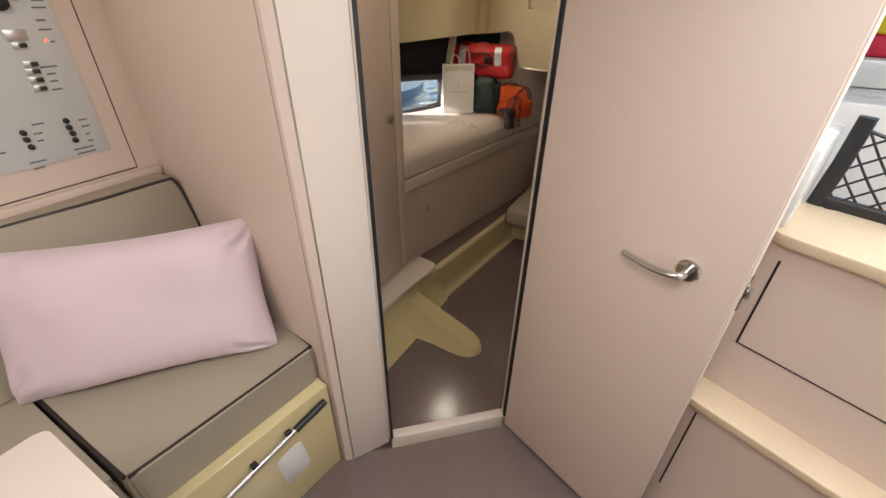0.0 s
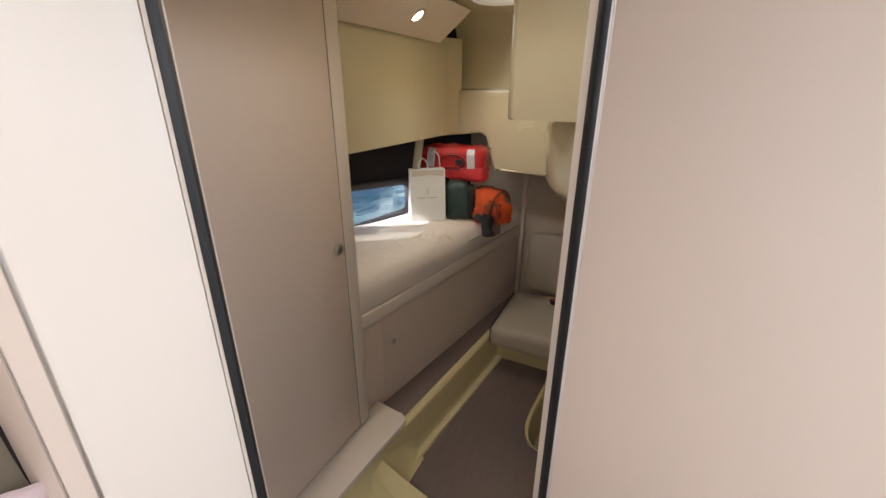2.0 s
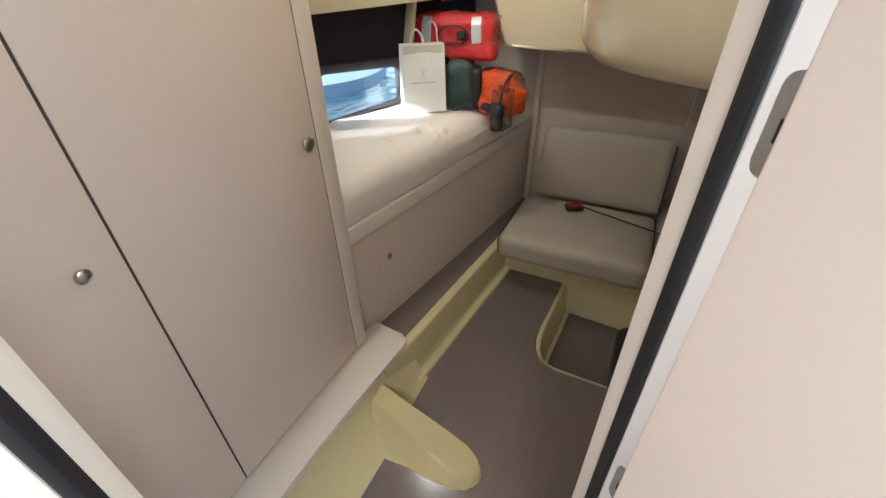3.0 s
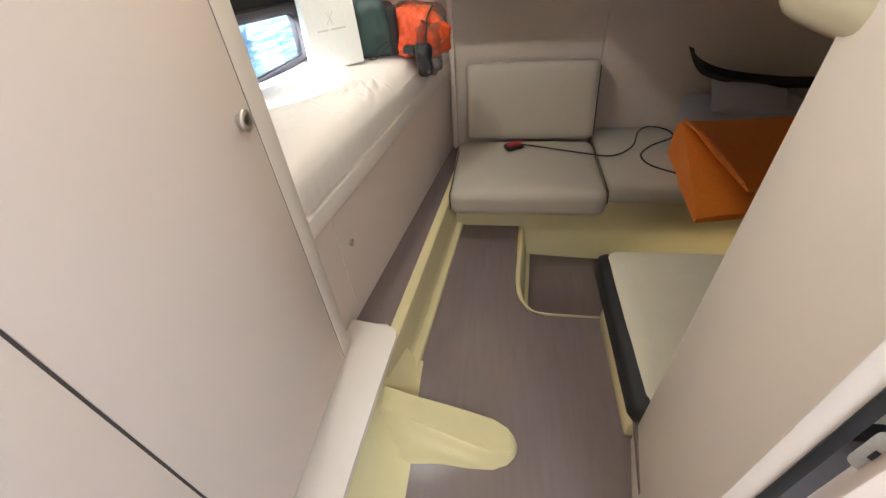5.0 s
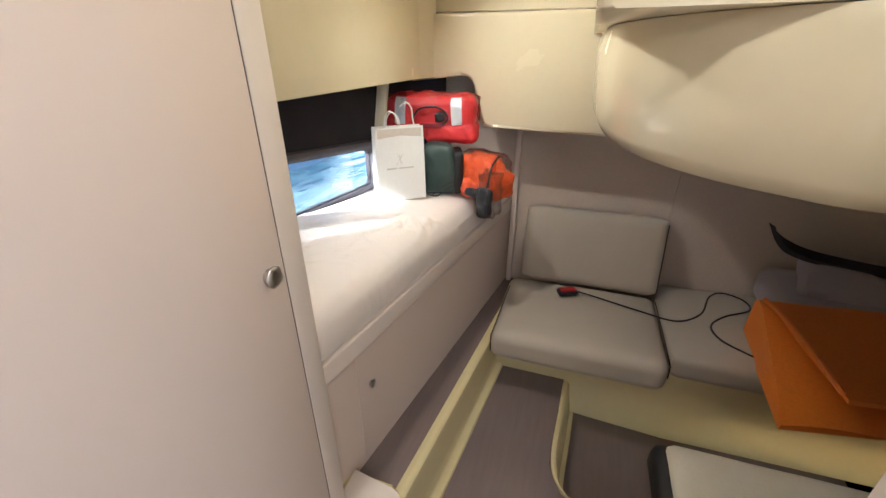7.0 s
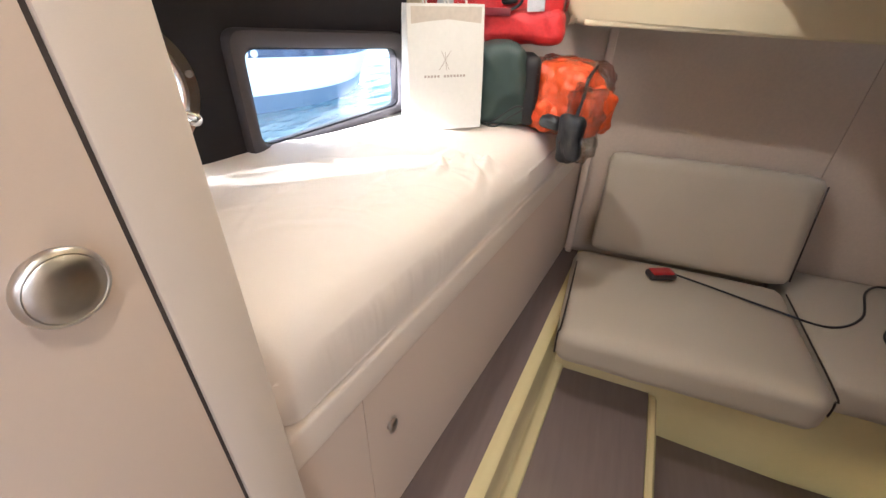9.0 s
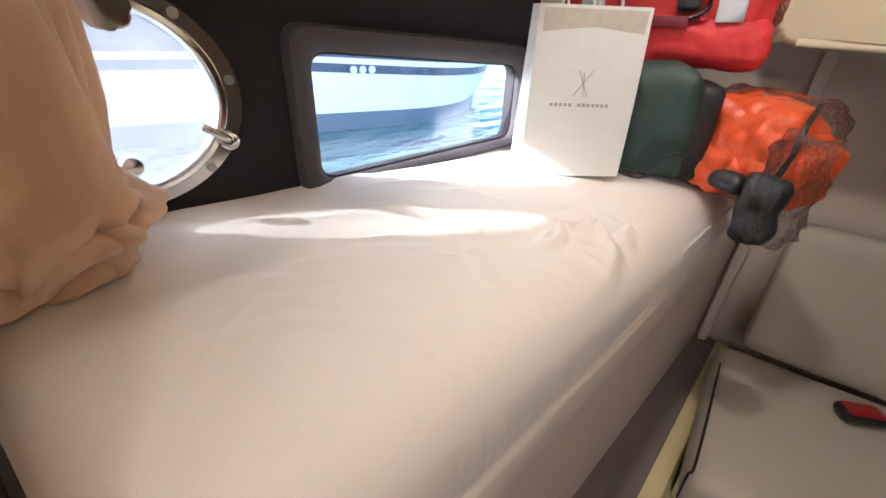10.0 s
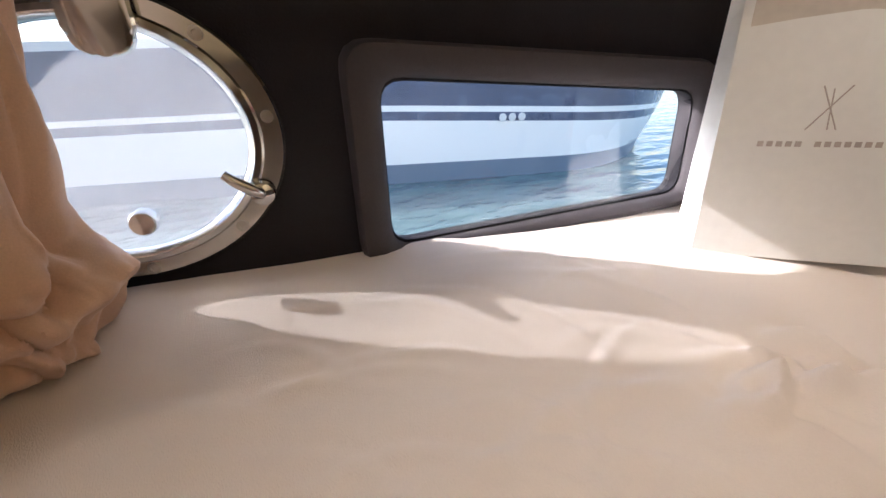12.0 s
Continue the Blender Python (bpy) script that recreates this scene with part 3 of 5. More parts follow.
thing("moulding_well_upper", prism(rounded([(0.0, 1.055), (0.75, 0.985), (1.0, 0.985), (1.0, 2.3), (0.0, 2.3)], [0.03, 0.01, 0.01, 0.01, 0.01], 5), 1.617, CEIL, 0.008), GELCOAT_PALE, "cream gelcoat cockpit well side", "moulding", kind=S)
thing("moulding_lobe", cushion(0.43, 0.85, 0.70, 0.985, 1.265, 1.62, 0.06, 0.0, 12), GELCOAT_PALE, "rounded cream gelcoat lobe under the cockpit", "moulding", kind=S)
# round deck hatch
hatch = holder("deck_hatch", Matrix.Translation((-0.3, 1.8, CEIL)), "round deck hatch with a dome glowing blue like daylight", "hatch", kind=S)
part("hatch_ring", turned([(0.09, -0.002), (0.13, -0.002), (0.128, -0.02), (0.115, -0.028), (0.095, -0.022)], 40), WHITE_PLASTIC, hatch)
# the dome itself emits the blue daylight; the ceiling above it is closed
part("hatch_dome", turned([(0.0, -0.012), (0.088, -0.012), (0.088, -0.004), (0.0, -0.004)], 40), glow("dome_daylight_glow", (0.55, 0.78, 1.0), 5.0), hatch, "hatch dome glowing in place of daylight")

# ---- locker ----
lock = holder("tall_locker", Matrix.Translation((LOCK_X, 0, 0)), "tall cream laminate hanging locker with round push knobs", "locker")
part("body", box(-0.50, -0.02, 0.02, 0.936, 0.262, CEIL), LAMINATE, lock)
part("door", box(-0.018, 0.0, 0.05, 0.293, 0.268, CEIL - 0.02, 0.0015), LAMINATE, lock)
part("door", box(-0.018, 0.0, 0.298, 0.870, 0.268, 1.975, 0.0015), LAMINATE, lock)
for y0, y1 in ((0.8698, 0.8732), (0.2932, 0.2978)):
    part("joint", box(-0.019, -0.0012, y0, y1, 0.268, CEIL - 0.02), SEAM, lock, "dark joint beside the door")
part("top_panel", box(-0.018, 0.0, 0.298, 0.870, 1.98, CEIL - 0.02, 0.0015), LAMINATE, lock)
part("post", box(-0.03, 0.002, 0.873, 0.938, 0.262, CEIL - 0.001, 0.006), LAMINATE_PALE, lock, "pale cream corner post")
for y, z, k in ((0.222, 1.108, 0.62), (0.824, 1.154, 1.0)):
    part("knob", turned([(0, 0), (0.016, 0), (0.0155, 0.008), (0.019, 0.0095), (0.0225, 0.012), (0.0232, 0.0145), (0.0222, 0.017), (0.0200, 0.0182), (0.0193, 0.0178), (0.0185, 0.0186), (0.013, 0.0205), (0.006, 0.0214), (0, 0.0216)], 36), STEEL, lock, "brushed nickel push-button knob", at=Matrix.Translation((0, y, z)) @ Matrix.Rotation(radians(90), 4, "Y") @ Matrix.Scale(k, 4))
thing("locker_ledge", prism(rounded([(LOCK_X - 0.03, 0.02), (-0.40, 0.02), (-0.425, 0.4), (-0.385, 1.02), (LOCK_X - 0.03, 1.05)], [0, 0, 0.2, 0.045, 0.0], 6), 0.236, 0.258, 0.004), LAMINATE_PALE, "cream painted ledge along the locker foot", "ledge")
# moulded base under the ledge and the foot step
rings = []
for y, f in ((0.0, 1.0), (0.3, 1.0), (0.62, 1.0), (0.8, 0.6), (0.95, 0.35), (1.05, 0.3)):
    rings.append([(-0.62, y, 0.0), (-0.33 + 0.03 * f, y, 0.0), (-0.36 + 0.02 * f, y, 0.02), (-0.42, y, 0.2), (-0.44, y, 0.236), (-0.62, y, 0.236)])
thing("moulding_locker_base", loft(rings), GELCOAT, "yellowed gelcoat moulding under the locker", "moulding", kind=S)
rings = []
for x, a, b, c, e, z in ((-0.46, 0.56, 0.74, 0.835, 0.89, 0.185), (-0.38, 0.60, 0.735, 0.828, 0.875, 0.160), (-0.30, 0.640, 0.724, 0.822, 0.858, 0.130), (-0.20, 0.648, 0.706, 0.816, 0.842, 0.102), (-0.10, 0.642, 0.686, 0.806, 0.826, 0.077), (-0.02, 0.645, 0.672, 0.794, 0.808, 0.060), (0.028, 0.665, 0.684, 0.772, 0.788, 0.050), (0.05, 0.688, 0.70, 0.75, 0.764, 0.036), (0.062, 0.712, 0.718, 0.732, 0.74, 0.012)):
    rings.append([(x, a, 0.0), (x, a + 0.45 * (b - a), z * 0.22), (x, b - 0.12 * (b - a), z * 0.78), (x, b + 0.006, z), (x, (b + c) / 2, z - 0.003), (x, c - 0.004, z + 0.002), (x, c + 0.4 * (e - c), z * 0.7), (x, e, 0.0)])
bm = loft(rings)
bmesh.ops.bevel(bm, geom=[q for q in bm.edges if len(q.link_faces) == 2 and q.calc_face_angle(0) > 0.6], offset=0.006, segments=3, profile=0.5, affect="EDGES")
thing("foot_step", bm, GELCOAT, "glossy yellow gelcoat step stub on the floor", "step")

# ---- berth ----
berth = holder("berth_front", Matrix.Identity(4), "tan berth front with cream rail and small round knob", "berth")
YN, YF, YS = 0.94, 2.63, 1.125
part("panel", prism([(berth_x(YN), YN), (berth_x(YS - 0.001), YS - 0.001), (berth_x(YS - 0.001) - 0.02, YS - 0.001), (berth_x(YN) - 0.02, YN)], 0.18, 0.69), LAMINATE, berth)
part("door", prism([(berth_x(YS + 0.001), YS + 0.001), (berth_x(YF), YF), (berth_x(YF) - 0.02, YF), (berth_x(YS + 0.001) - 0.02, YS + 0.001)], 0.18, 0.69), LAMINATE, berth)
part("rail", prism([(berth_x(YN) + 0.012, YN), (berth_x(YF) + 0.012, YF), (berth_x(YF) - 0.02, YF), (berth_x(YN) - 0.02, YN)], 0.69, 0.765, 0.008, 3), LAMINATE_PALE, berth, "cream berth rail")
part("body", prism([(berth_x(YN) - 0.022, YN), (berth_x(YF) - 0.022, YF), (hull_x(YF), YF), (hull_x(YN), YN)], 0.0, 0.755), LAMINATE_BROWN, berth)
part("knob", turned([(0, 0), (0.010, 0), (0.0098, 0.005), (0.0135, 0.007), (0.0158, 0.0095), (0.0155, 0.012), (0.0135, 0.0135), (0.007, 0.0152), (0, 0.0156)], 24), STEEL, berth, "small nickel knob", at=Matrix.Translation((berth_x(1.19), 1.19, 0.525)) @ Matrix.Rotation(radians(90), 4, "Y"))


def fold(x, y, cx, cy, turn, long, wide, high):
    """One soft crease of a sheet: a narrow ridge with a hollow beside it."""
    if abs(x - cx) + abs(y - cy) > 3 * long:
        return 0.0
    c, q = math.cos(turn), math.sin(turn)
    u, v = (x - cx) * c + (y - cy) * q, (y - cy) * c - (x - cx) * q
    v += 0.3 * wide * math.sin(u * 60) + 0.35 * u * u / long
    if abs(u) > 2 * long or abs(v) > 5 * wide:
        return 0.0
    return high * math.exp(-(u / long) ** 2) * (math.exp(-(v / wide) ** 2) - 0.6 * math.exp(-((v - 1.7 * wide) / wide) ** 2))


rnd = random.Random(11)
PINCH = [(-0.585 + rnd.uniform(-0.055, 0.05), 1.64 + rnd.uniform(-0.08, 0.09), rnd.uniform(-1.2, 1.2), rnd.uniform(0.03, 0.06), rnd.uniform(0.008, 0.013), rnd.uniform(0.008, 0.015)) for k in range(11)]
SOFT = [(rnd.uniform(-0.88, -0.63), rnd.uniform(1.15, 1.62), rnd.uniform(0.4, 1.5), rnd.uniform(0.05, 0.13), rnd.uniform(0.006, 0.011), rnd.uniform(0.0012, 0.0026)) for k in range(20)]
SOFT += [(-0.70, 1.47, 2.2, 0.11, 0.007, 0.0028), (-0.67, 1.42, 0.95, 0.13, 0.007, 0.0026), (-0.645, 1.36, 0.9, 0.09, 0.007, 0.0024)]


def mattress():
    """A fitted mattress between rail and hull: soft rounded edge, slight tilt to the rail and creases."""
    bm = bmesh.new()
    ny, nx = 420, 130
    y0 = 0.972
    rows = []
    for i in range(ny + 1):
        y = y0 + (YF - y0 - 0.02) * (i / ny) ** 1.25
        tuck = 0.03 * max(0.0, 1 - (y - y0) / 0.035) ** 2
        x1, x0 = berth_x(y) + 0.004 - tuck, hull_x(y) + 0.004
        puff = 0.0012 * noise.noise(Vector((y * 34, 2, 0))) + 0.0009 * noise.noise(Vector((y * 90, 5, 0)))
        row = []
        for x, z in ((x1 - 0.012, 0.767), (x1 + 0.001, 0.774), (x1 + 0.006 + puff, 0.80), (x1 + 0.007 + 1.4 * puff, 0.832), (x1 + 0.004 + puff, 0.86)):
            row.append(bm.verts.new((x, y, z)))
        for k in range(nx + 1):
            t = k / nx
            x = x1 + (x0 - x1) * t ** 1.2
            z = sheet_z(x) - 0.058 * math.exp(-((x1 - x) / 0.024)) - 0.05 * math.exp(-((y - y0) / 0.018))
            z += 0.0035 * noise.noise(Vector((x * 5, y * 5, 1))) + 0.0006 * noise.noise(Vector((x * 24, y * 24, 3)))
            for crease in PINCH:
                z += fold(x, y, *crease)
            for crease in SOFT:
                z += fold(x, y, *crease)
            row.append(bm.verts.new((x, y, z)))
        rows.append(row)
    for a, b in zip(rows, rows[1:]):
        for i in range(len(a) - 1):
            bm.faces.new((a[i], a[i + 1], b[i + 1], b[i]))
    for row in (rows[0], rows[-1]):
        base = [bm.verts.new((v.co.x, v.co.y, 0.766)) for v in row]
        for i in range(len(row) - 1):
            bm.faces.new((row[i], base[i], base[i + 1], row[i + 1]))
    return bm


bed = holder("mattress", Matrix.Identity(4), "berth mattress under a creased off-white sheet", "mattress")
part("cover", mattress(), SHEET, bed)
part("edge_seam", tube([(berth_x(1.02) + 0.0055, 1.02, 0.780), (berth_x(YF) + 0.0055, YF - 0.02, 0.780)], 0.002, 6), SHEET, bed, "sewn lower edge seam")

# side deck strip, rim and channel
thing("side_strip", prism([(berth_x(1.03), 1.03), (strip_x(1.03), 1.03), (strip_x(2.62), 2.62), (berth_x(2.62), 2.62)], 0.15, 0.2), VINYL, "raised brown vinyl strip beside the berth", "floor strip", kind=S)
rings = []
for y in [0.86 + (2.62 - 0.86) * i / 12 for i in range(13)]:
    e = strip_x(y)
    prof = [(-0.03, 0.0), (-0.03, 0.195), (0.002, 0.205), (0.018, 0.206), (0.03, 0.198), (0.038, 0.17), (0.045, 0.06), (0.052, 0.028), (0.06, 0.02), (0.078, 0.018), (0.088, 0.012), (0.092, 0.0)]
    rings.append([(e + a, y, z) for a, z in prof])
thing("moulding_channel", loft(rings), GELCOAT, "yellowed gelcoat rim and channel along the floor", "moulding", kind=S)
# rim round the sunken well
rim = curve([(0.098, 1.98, 0), (0.088, 1.8, 0), (0.072, 1.55, 0), (0.085, 1.44, 0), (0.125, 1.375, 0), (0.2, 1.345, 0), (0.5, 1.335, 0)], 6)
rings = []
for i, p in enumerate(rim):
    q = rim[min(i + 1, len(rim) - 1)] - rim[max(i - 1, 0)]
    w = Vector((-q.y, q.x, 0)).normalized()
    thin = 1.0 - 0.8 * min(1.0, max(0.0, (1.46 - p.y) / 0.1))
    rings.append([p + w * (a * thin) + Vector((0, 0, z * thin if z > 0 else z)) for a, z in ((-0.004, -0.04), (-0.004, 0.004), (0.004, 0.012), (0.016, 0.010), (0.026, -0.005), (0.05, -0.185), (0.07, -0.196), (0.02, -0.2))])
thing("moulding_well_rim", loft(rings), GELCOAT, "yellow gelcoat edge of the floor well", "moulding", kind=S)
# seat plinth aft
thing("moulding_seat_base", loft([[(x, 1.975 + k, -0.2), (x, 1.985 + k, 0.0), (x, 1.99 + k, 0.15), (x, 2.0 + k, 0.19), (x, 2.62, 0.19), (x, 2.62, -0.2)] for x, k in ((-0.27, 0.02), (0.095, 0.015), (0.3, 0.0), (0.6, -0.02), (1.86, 0.0))]), GELCOAT, "yellowed gelcoat seat base", "moulding", kind=S)

# ---- aft seat cushions ----
seat_a = holder("seat_cushion", Matrix.Identity(4), "taupe leatherette seat cushion with dark piping", "cushion", "aft seat cushions")
part("pad", cushion(-0.285, 0.515, 1.835, 2.44, 0.175, 0.335, 0.055, 0.008, 20), CUSHION_GREY, seat_a)
part("piping", tube(curve([(-0.279, 1.86, 0.21), (-0.281, 1.862, 0.3), (-0.274, 1.9, 0.327), (-0.268, 2.3, 0.333)], 6), 0.0032, 6), PIPING, seat_a)
part("piping", tube(curve([(0.514, 1.868, 0.25), (0.514, 1.876, 0.3), (0.508, 1.91, 0.328), (0.508, 2.38, 0.333)], 6), 0.0032, 6), PIPING, seat_a)
seat_b = holder("seat_cushion", Matrix.Identity(4), "taupe leatherette corner seat cushion partly under clutter", "cushion", "aft seat cushions")
part("pad", cushion(0.522, 1.35, 1.93, 2.62, 0.192, 0.335, 0.05, 0.015), CUSHION_GREY, seat_b)
backrest = holder("back_cushion", Matrix.Translation((0.144, 2.40, 0.345)) @ Matrix.Rotation(radians(-14), 4, "X"), "taupe leatherette back cushion leaning on the wall", "cushion", "aft seat cushions")
part("pad", cushion(-0.371, 0.371, 0.0, 0.10, 0.0, 0.43, 0.035, 0.0), CUSHION_GREY, backrest)
part("piping", tube([(0.366, 0.004, 0.03), (0.366, 0.004, 0.40)], 0.003, 6), PIPING, backrest)

# low bench mattress to starboard
bench = holder("bench_mattress", Matrix.Identity(4), "cream low bench mattress with a black side band", "mattress")
part("side_band", cushion(0.418, 1.16, 0.785, 1.55, 0.089, 0.218, 0.045, 0.0, 18), RUBBER, bench, "black side band")
part("pad", cushion(0.458, 1.158, 0.80, 1.535, 0.13, 0.243, 0.042, 0.012, 20), material("cream_ticking", (0.66, 0.60, 0.46), 0.8, bump=0.3, bump_scale=300), bench)
thing("low_bench", box(0.43, 1.8, 0.80, 1.32, 0.0, 0.088, 0.01), GELCOAT, "low yellowed gelcoat bench under a mattress", "bench")

# ---- outside: water and the neighbouring boat ----
WATER_Z = 0.35
thing("water", box(-60, -1.35, -60, 60, WATER_Z - 0.02, WATER_Z), WATER, "grey-green rippled harbour water", "water", kind=S, smooth=False)
A, B = Vector((-3.62, 2.63)), Vector((-2.69, 4.74))
boat = holder("moored_boat", Matrix.Translation((A.x, A.y, 0)) @ Matrix.Rotation(math.atan2(B.y - A.y, B.x - A.x), 4, "Z"), "white moored sailing boat with navy stripes", "boat")


def boat_band(z0, z1, flare=0.0):
    """One band of the hull, from the stern to the bow, between two heights."""
    rings = []
    for s in range(61):
        u = -11.0 + 14.3 * s / 60
        bow = max(0.0, (u - 1.4) / 1.9)
        rake = lambda z: 0.35 * (z - WATER_Z) * max(0.0, u + 0.5) / 2.9
        drop = 0.055 * max(0.0, u)
        near, far = 1.9 * bow ** 2.2, 3.8 - 1.9 * bow ** 2.0
        far = max(far, near + 0.02)
        rings.append([(u + rake(z), y, z - (drop if z > 0.6 else 0.012 * max(0.0, u))) for y, z in ((near - 0.04 * z, z0), (near - 0.04 * z, z1), (far, z1), (far, z0))])
    return loft(rings)


part("boot_top", boat_band(0.30, 0.51), HULL_GREY, boat, "grey boot top at the waterline")
part("topsides", boat_band(0.51, 0.862), HULL_WHITE, boat)
part("stripe", boat_band(0.862, 0.93), HULL_NAVY, boat, "navy stripe")
part("stripe", boat_band(0.93, 0.975), HULL_WHITE, boat, "thin white stripe")
part("sheer_band", boat_band(0.975, 1.42), HULL_NAVY, boat, "navy sheer band")
part("deck_edge", boat_band(1.42, 1.48), HULL_WHITE, boat)
for u in (0.96, 1.04, 1.12):
    part("hull_fitting", turned([(0, 0), (0.032, 0), (0.03, 0.006), (0.018, 0.008), (0.016, 0.002), (0, 0.002)], 18), WHITE_PLASTIC, boat, "small round hull fitting", at=Matrix.Translation((u, -0.045, 0.842)) @ Matrix.Rotation(radians(90), 4, "X"))

# insect screen in the porthole
SCREEN = bpy.data.materials.new("insect_mesh")
SCREEN.use_nodes = True
nt = SCREEN.node_tree
bs = nt.nodes["Principled BSDF"]
bs.inputs["Base Color"].default_value = (0.55, 0.57, 0.60, 1)
bs.inputs["Roughness"].default_value = 0.6
glimmer, blend = nt.nodes.new("ShaderNodeBsdfTranslucent"), nt.nodes.new("ShaderNodeMixShader")
see = nt.nodes.new("ShaderNodeBsdfTransparent")
tc = nt.nodes.new("ShaderNodeTexCoord")
waves = []
for axis in ("X", "Y"):
    w = nt.nodes.new("ShaderNodeTexWave")
    w.bands_direction = axis
    w.inputs["Scale"].default_value = 290
    nt.links.new(tc.outputs["Object"], w.inputs[0])
    waves.append(w)
mx = nt.nodes.new("ShaderNodeMath")
mx.operation = "MAXIMUM"
nt.links.new(waves[0].outputs["Fac"], mx.inputs[0])
nt.links.new(waves[1].outputs["Fac"], mx.inputs[1])
gt = nt.nodes.new("ShaderNodeMath")
gt.operation = "GREATER_THAN"
gt.inputs[1].default_value = 0.91
nt.links.new(mx.outputs[0], gt.inputs[0])
weave = nt.nodes.new("ShaderNodeMixShader")
weave.inputs[0].default_value = 0.4
for a, b in ((bs.outputs[0], weave.inputs[1]), (glimmer.outputs[0], weave.inputs[2]), (gt.outputs[0], blend.inputs[0]), (see.outputs[0], blend.inputs[1]), (weave.outputs[0], blend.inputs[2]), (blend.outputs[0], nt.nodes["Material Output"].inputs[0])):
    nt.links.new(a, b)
part("insect_screen", prism(ellipse(0.122, 0.1063, 48), 0.0015, 0.0018), SCREEN, p1, "fine grey insect mesh")

# ---- things on the berth ----
BL, BR = Vector((-0.795, 1.785)), Vector((-0.628, 1.922))
bag = holder("paper_bag", along(BL, BR, sheet_z(-0.70) + 0.006), "white paper carrier bag with faint emblem on the berth", "paper bag")
W = (BR - BL).length


def bag_shell():
    """Front, back and pleated sides of a standing paper bag, open at the top."""
    rings = []
    for i in range(9):
        t = i / 8
        depth = 0.10 * (1 - 0.55 * t)
        z = 0.315 * t
        bow = 0.004 * math.sin(math.pi * t)
        w = W - 0.004 * t
        ring = [(0.002 * t, -bow, z), (w / 2, -bow * 1.6, z), (w, -bow, z), (w - 0.022 * t, depth / 2, z), (w, depth, z), (w / 2, depth + bow, z), (0, depth, z), (0.022 * t, depth / 2, z)]
        rings.append([(x, y + 0.012 * t, zz) for x, y, zz in ring])
    bm = loft(rings, True, False)
    bm.faces.new([v for v in bm.verts if v.co.z < 1e-5][:8])
    return bm


part("bag_body", bag_shell(), PAPER, bag, smooth=False)
part("fold_band", box(0.012, W - 0.012, 0.0085, 0.0095, 0.255, 0.309), material("kraft_turnover", (0.62, 0.56, 0.48), 0.8, bump=0.1, bump_scale=80), bag, "beige turnover band at the mouth")
for y in (0.02, 0.05):
    part("handle", tube(curve([(0.055, y, 0.30), (0.06, y + 0.01, 0.345), (0.085, y + 0.02, 0.372), (0.11, y + 0.01, 0.345), (0.115, y, 0.30)], 6), 0.0025, 8), PAPER, bag, "white cord handle")
# emblem: crossing strokes and a bar of lettering
for x0, z0, x1, z1 in ((0.090, 0.208, 0.112, 0.162), (0.116, 0.208, 0.084, 0.162), (0.100, 0.205, 0.104, 0.162)):
    part("emblem_stroke", tube([(x0, -0.0055, z0), (x1, -0.0065, z1)], 0.0007, 6), INK_BROWN, bag, "thin brown emblem stroke")
for k in range(13):
    if k == 5:
        continue
    x = 0.042 + k * 0.0092
    part("letter_bar", box(x, x + 0.0058, -0.0068, -0.006, 0.143, 0.149), INK_BROWN, bag)

# green drawstring bag
green = holder("drawstring_bag", Matrix.Translation((-0.585, 2.06, 0.945)) @ Matrix.Rotation(radians(20), 4, "Z"), "dark green nylon drawstring bag", "bag")
bm = cushion(-0.10, 0.055, -0.06, 0.10, 0.0, 0.225, 0.035, 0.012, 20)
for v in bm.verts:
    v.co += Vector((0, 1, 0)) * 0.009 * (2 * abs(noise.noise(v.co * 11)) - 0.5) + Vector((-0.10 * (v.co.z - 0.1) * (1 if v.co.x > 0 else -0.4), 0, 0))
part("sack", bm, GREEN_CLOTH, green)
part("side_panel", cushion(0.035, 0.088, -0.055, 0.085, 0.0, 0.2, 0.02, 0.0, 10), RUBBER, green, "black side panel")
part("cord", tube(curve([(-0.09, -0.066, 0.012), (-0.04, -0.085, 0.006), (0.0, -0.075, 0.03), (0.04, -0.07, 0.055), (0.02, -0.068, 0.062), (-0.03, -0.072, 0.03), (-0.06, -0.08, 0.008)], 6), 0.0025, 6), BLACK_PLASTIC, green, "black cord")

# lifejackets in clear plastic
def crumpled(bm, seed, size, high):
    """Pushes a soft block in and out in folds with sharp valleys."""
    for v in bm.verts:
        p = v.co * size + Vector((seed, 2 * seed, 0))
        d = 2.0 * abs(noise.noise(p)) - 0.5 + 0.5 * (2.0 * abs(noise.noise(p * 2.3)) - 0.5)
        v.co += v.normal * high * d
    return bm


def block(x0, x1, y0, y1, z0, z1, r, seed, size, high, n=22):
    bm = cushion(x0, x1, y0, y1, z0, z1, r, 0.006, n)
    bm.normal_update()
    return crumpled(bm, seed, size, high)


red = holder("lifejacket_pack", Matrix.Translation((-0.66, 2.17, 1.18)) @ Matrix.Rotation(radians(8), 4, "Z"), "red lifejacket pack with silver tape in clear plastic", "lifejacket")
part("pack", block(-0.235, 0.195, -0.10, 0.09, 0.0, 0.195, 0.045, 3.0, 11, 0.010), RED_CLOTH, red)
part("lower_fold", block(-0.04, 0.20, -0.112, 0.06, -0.012, 0.085, 0.03, 7.0, 12, 0.007), RED_CLOTH, red, "folded lower edge of the red jacket")
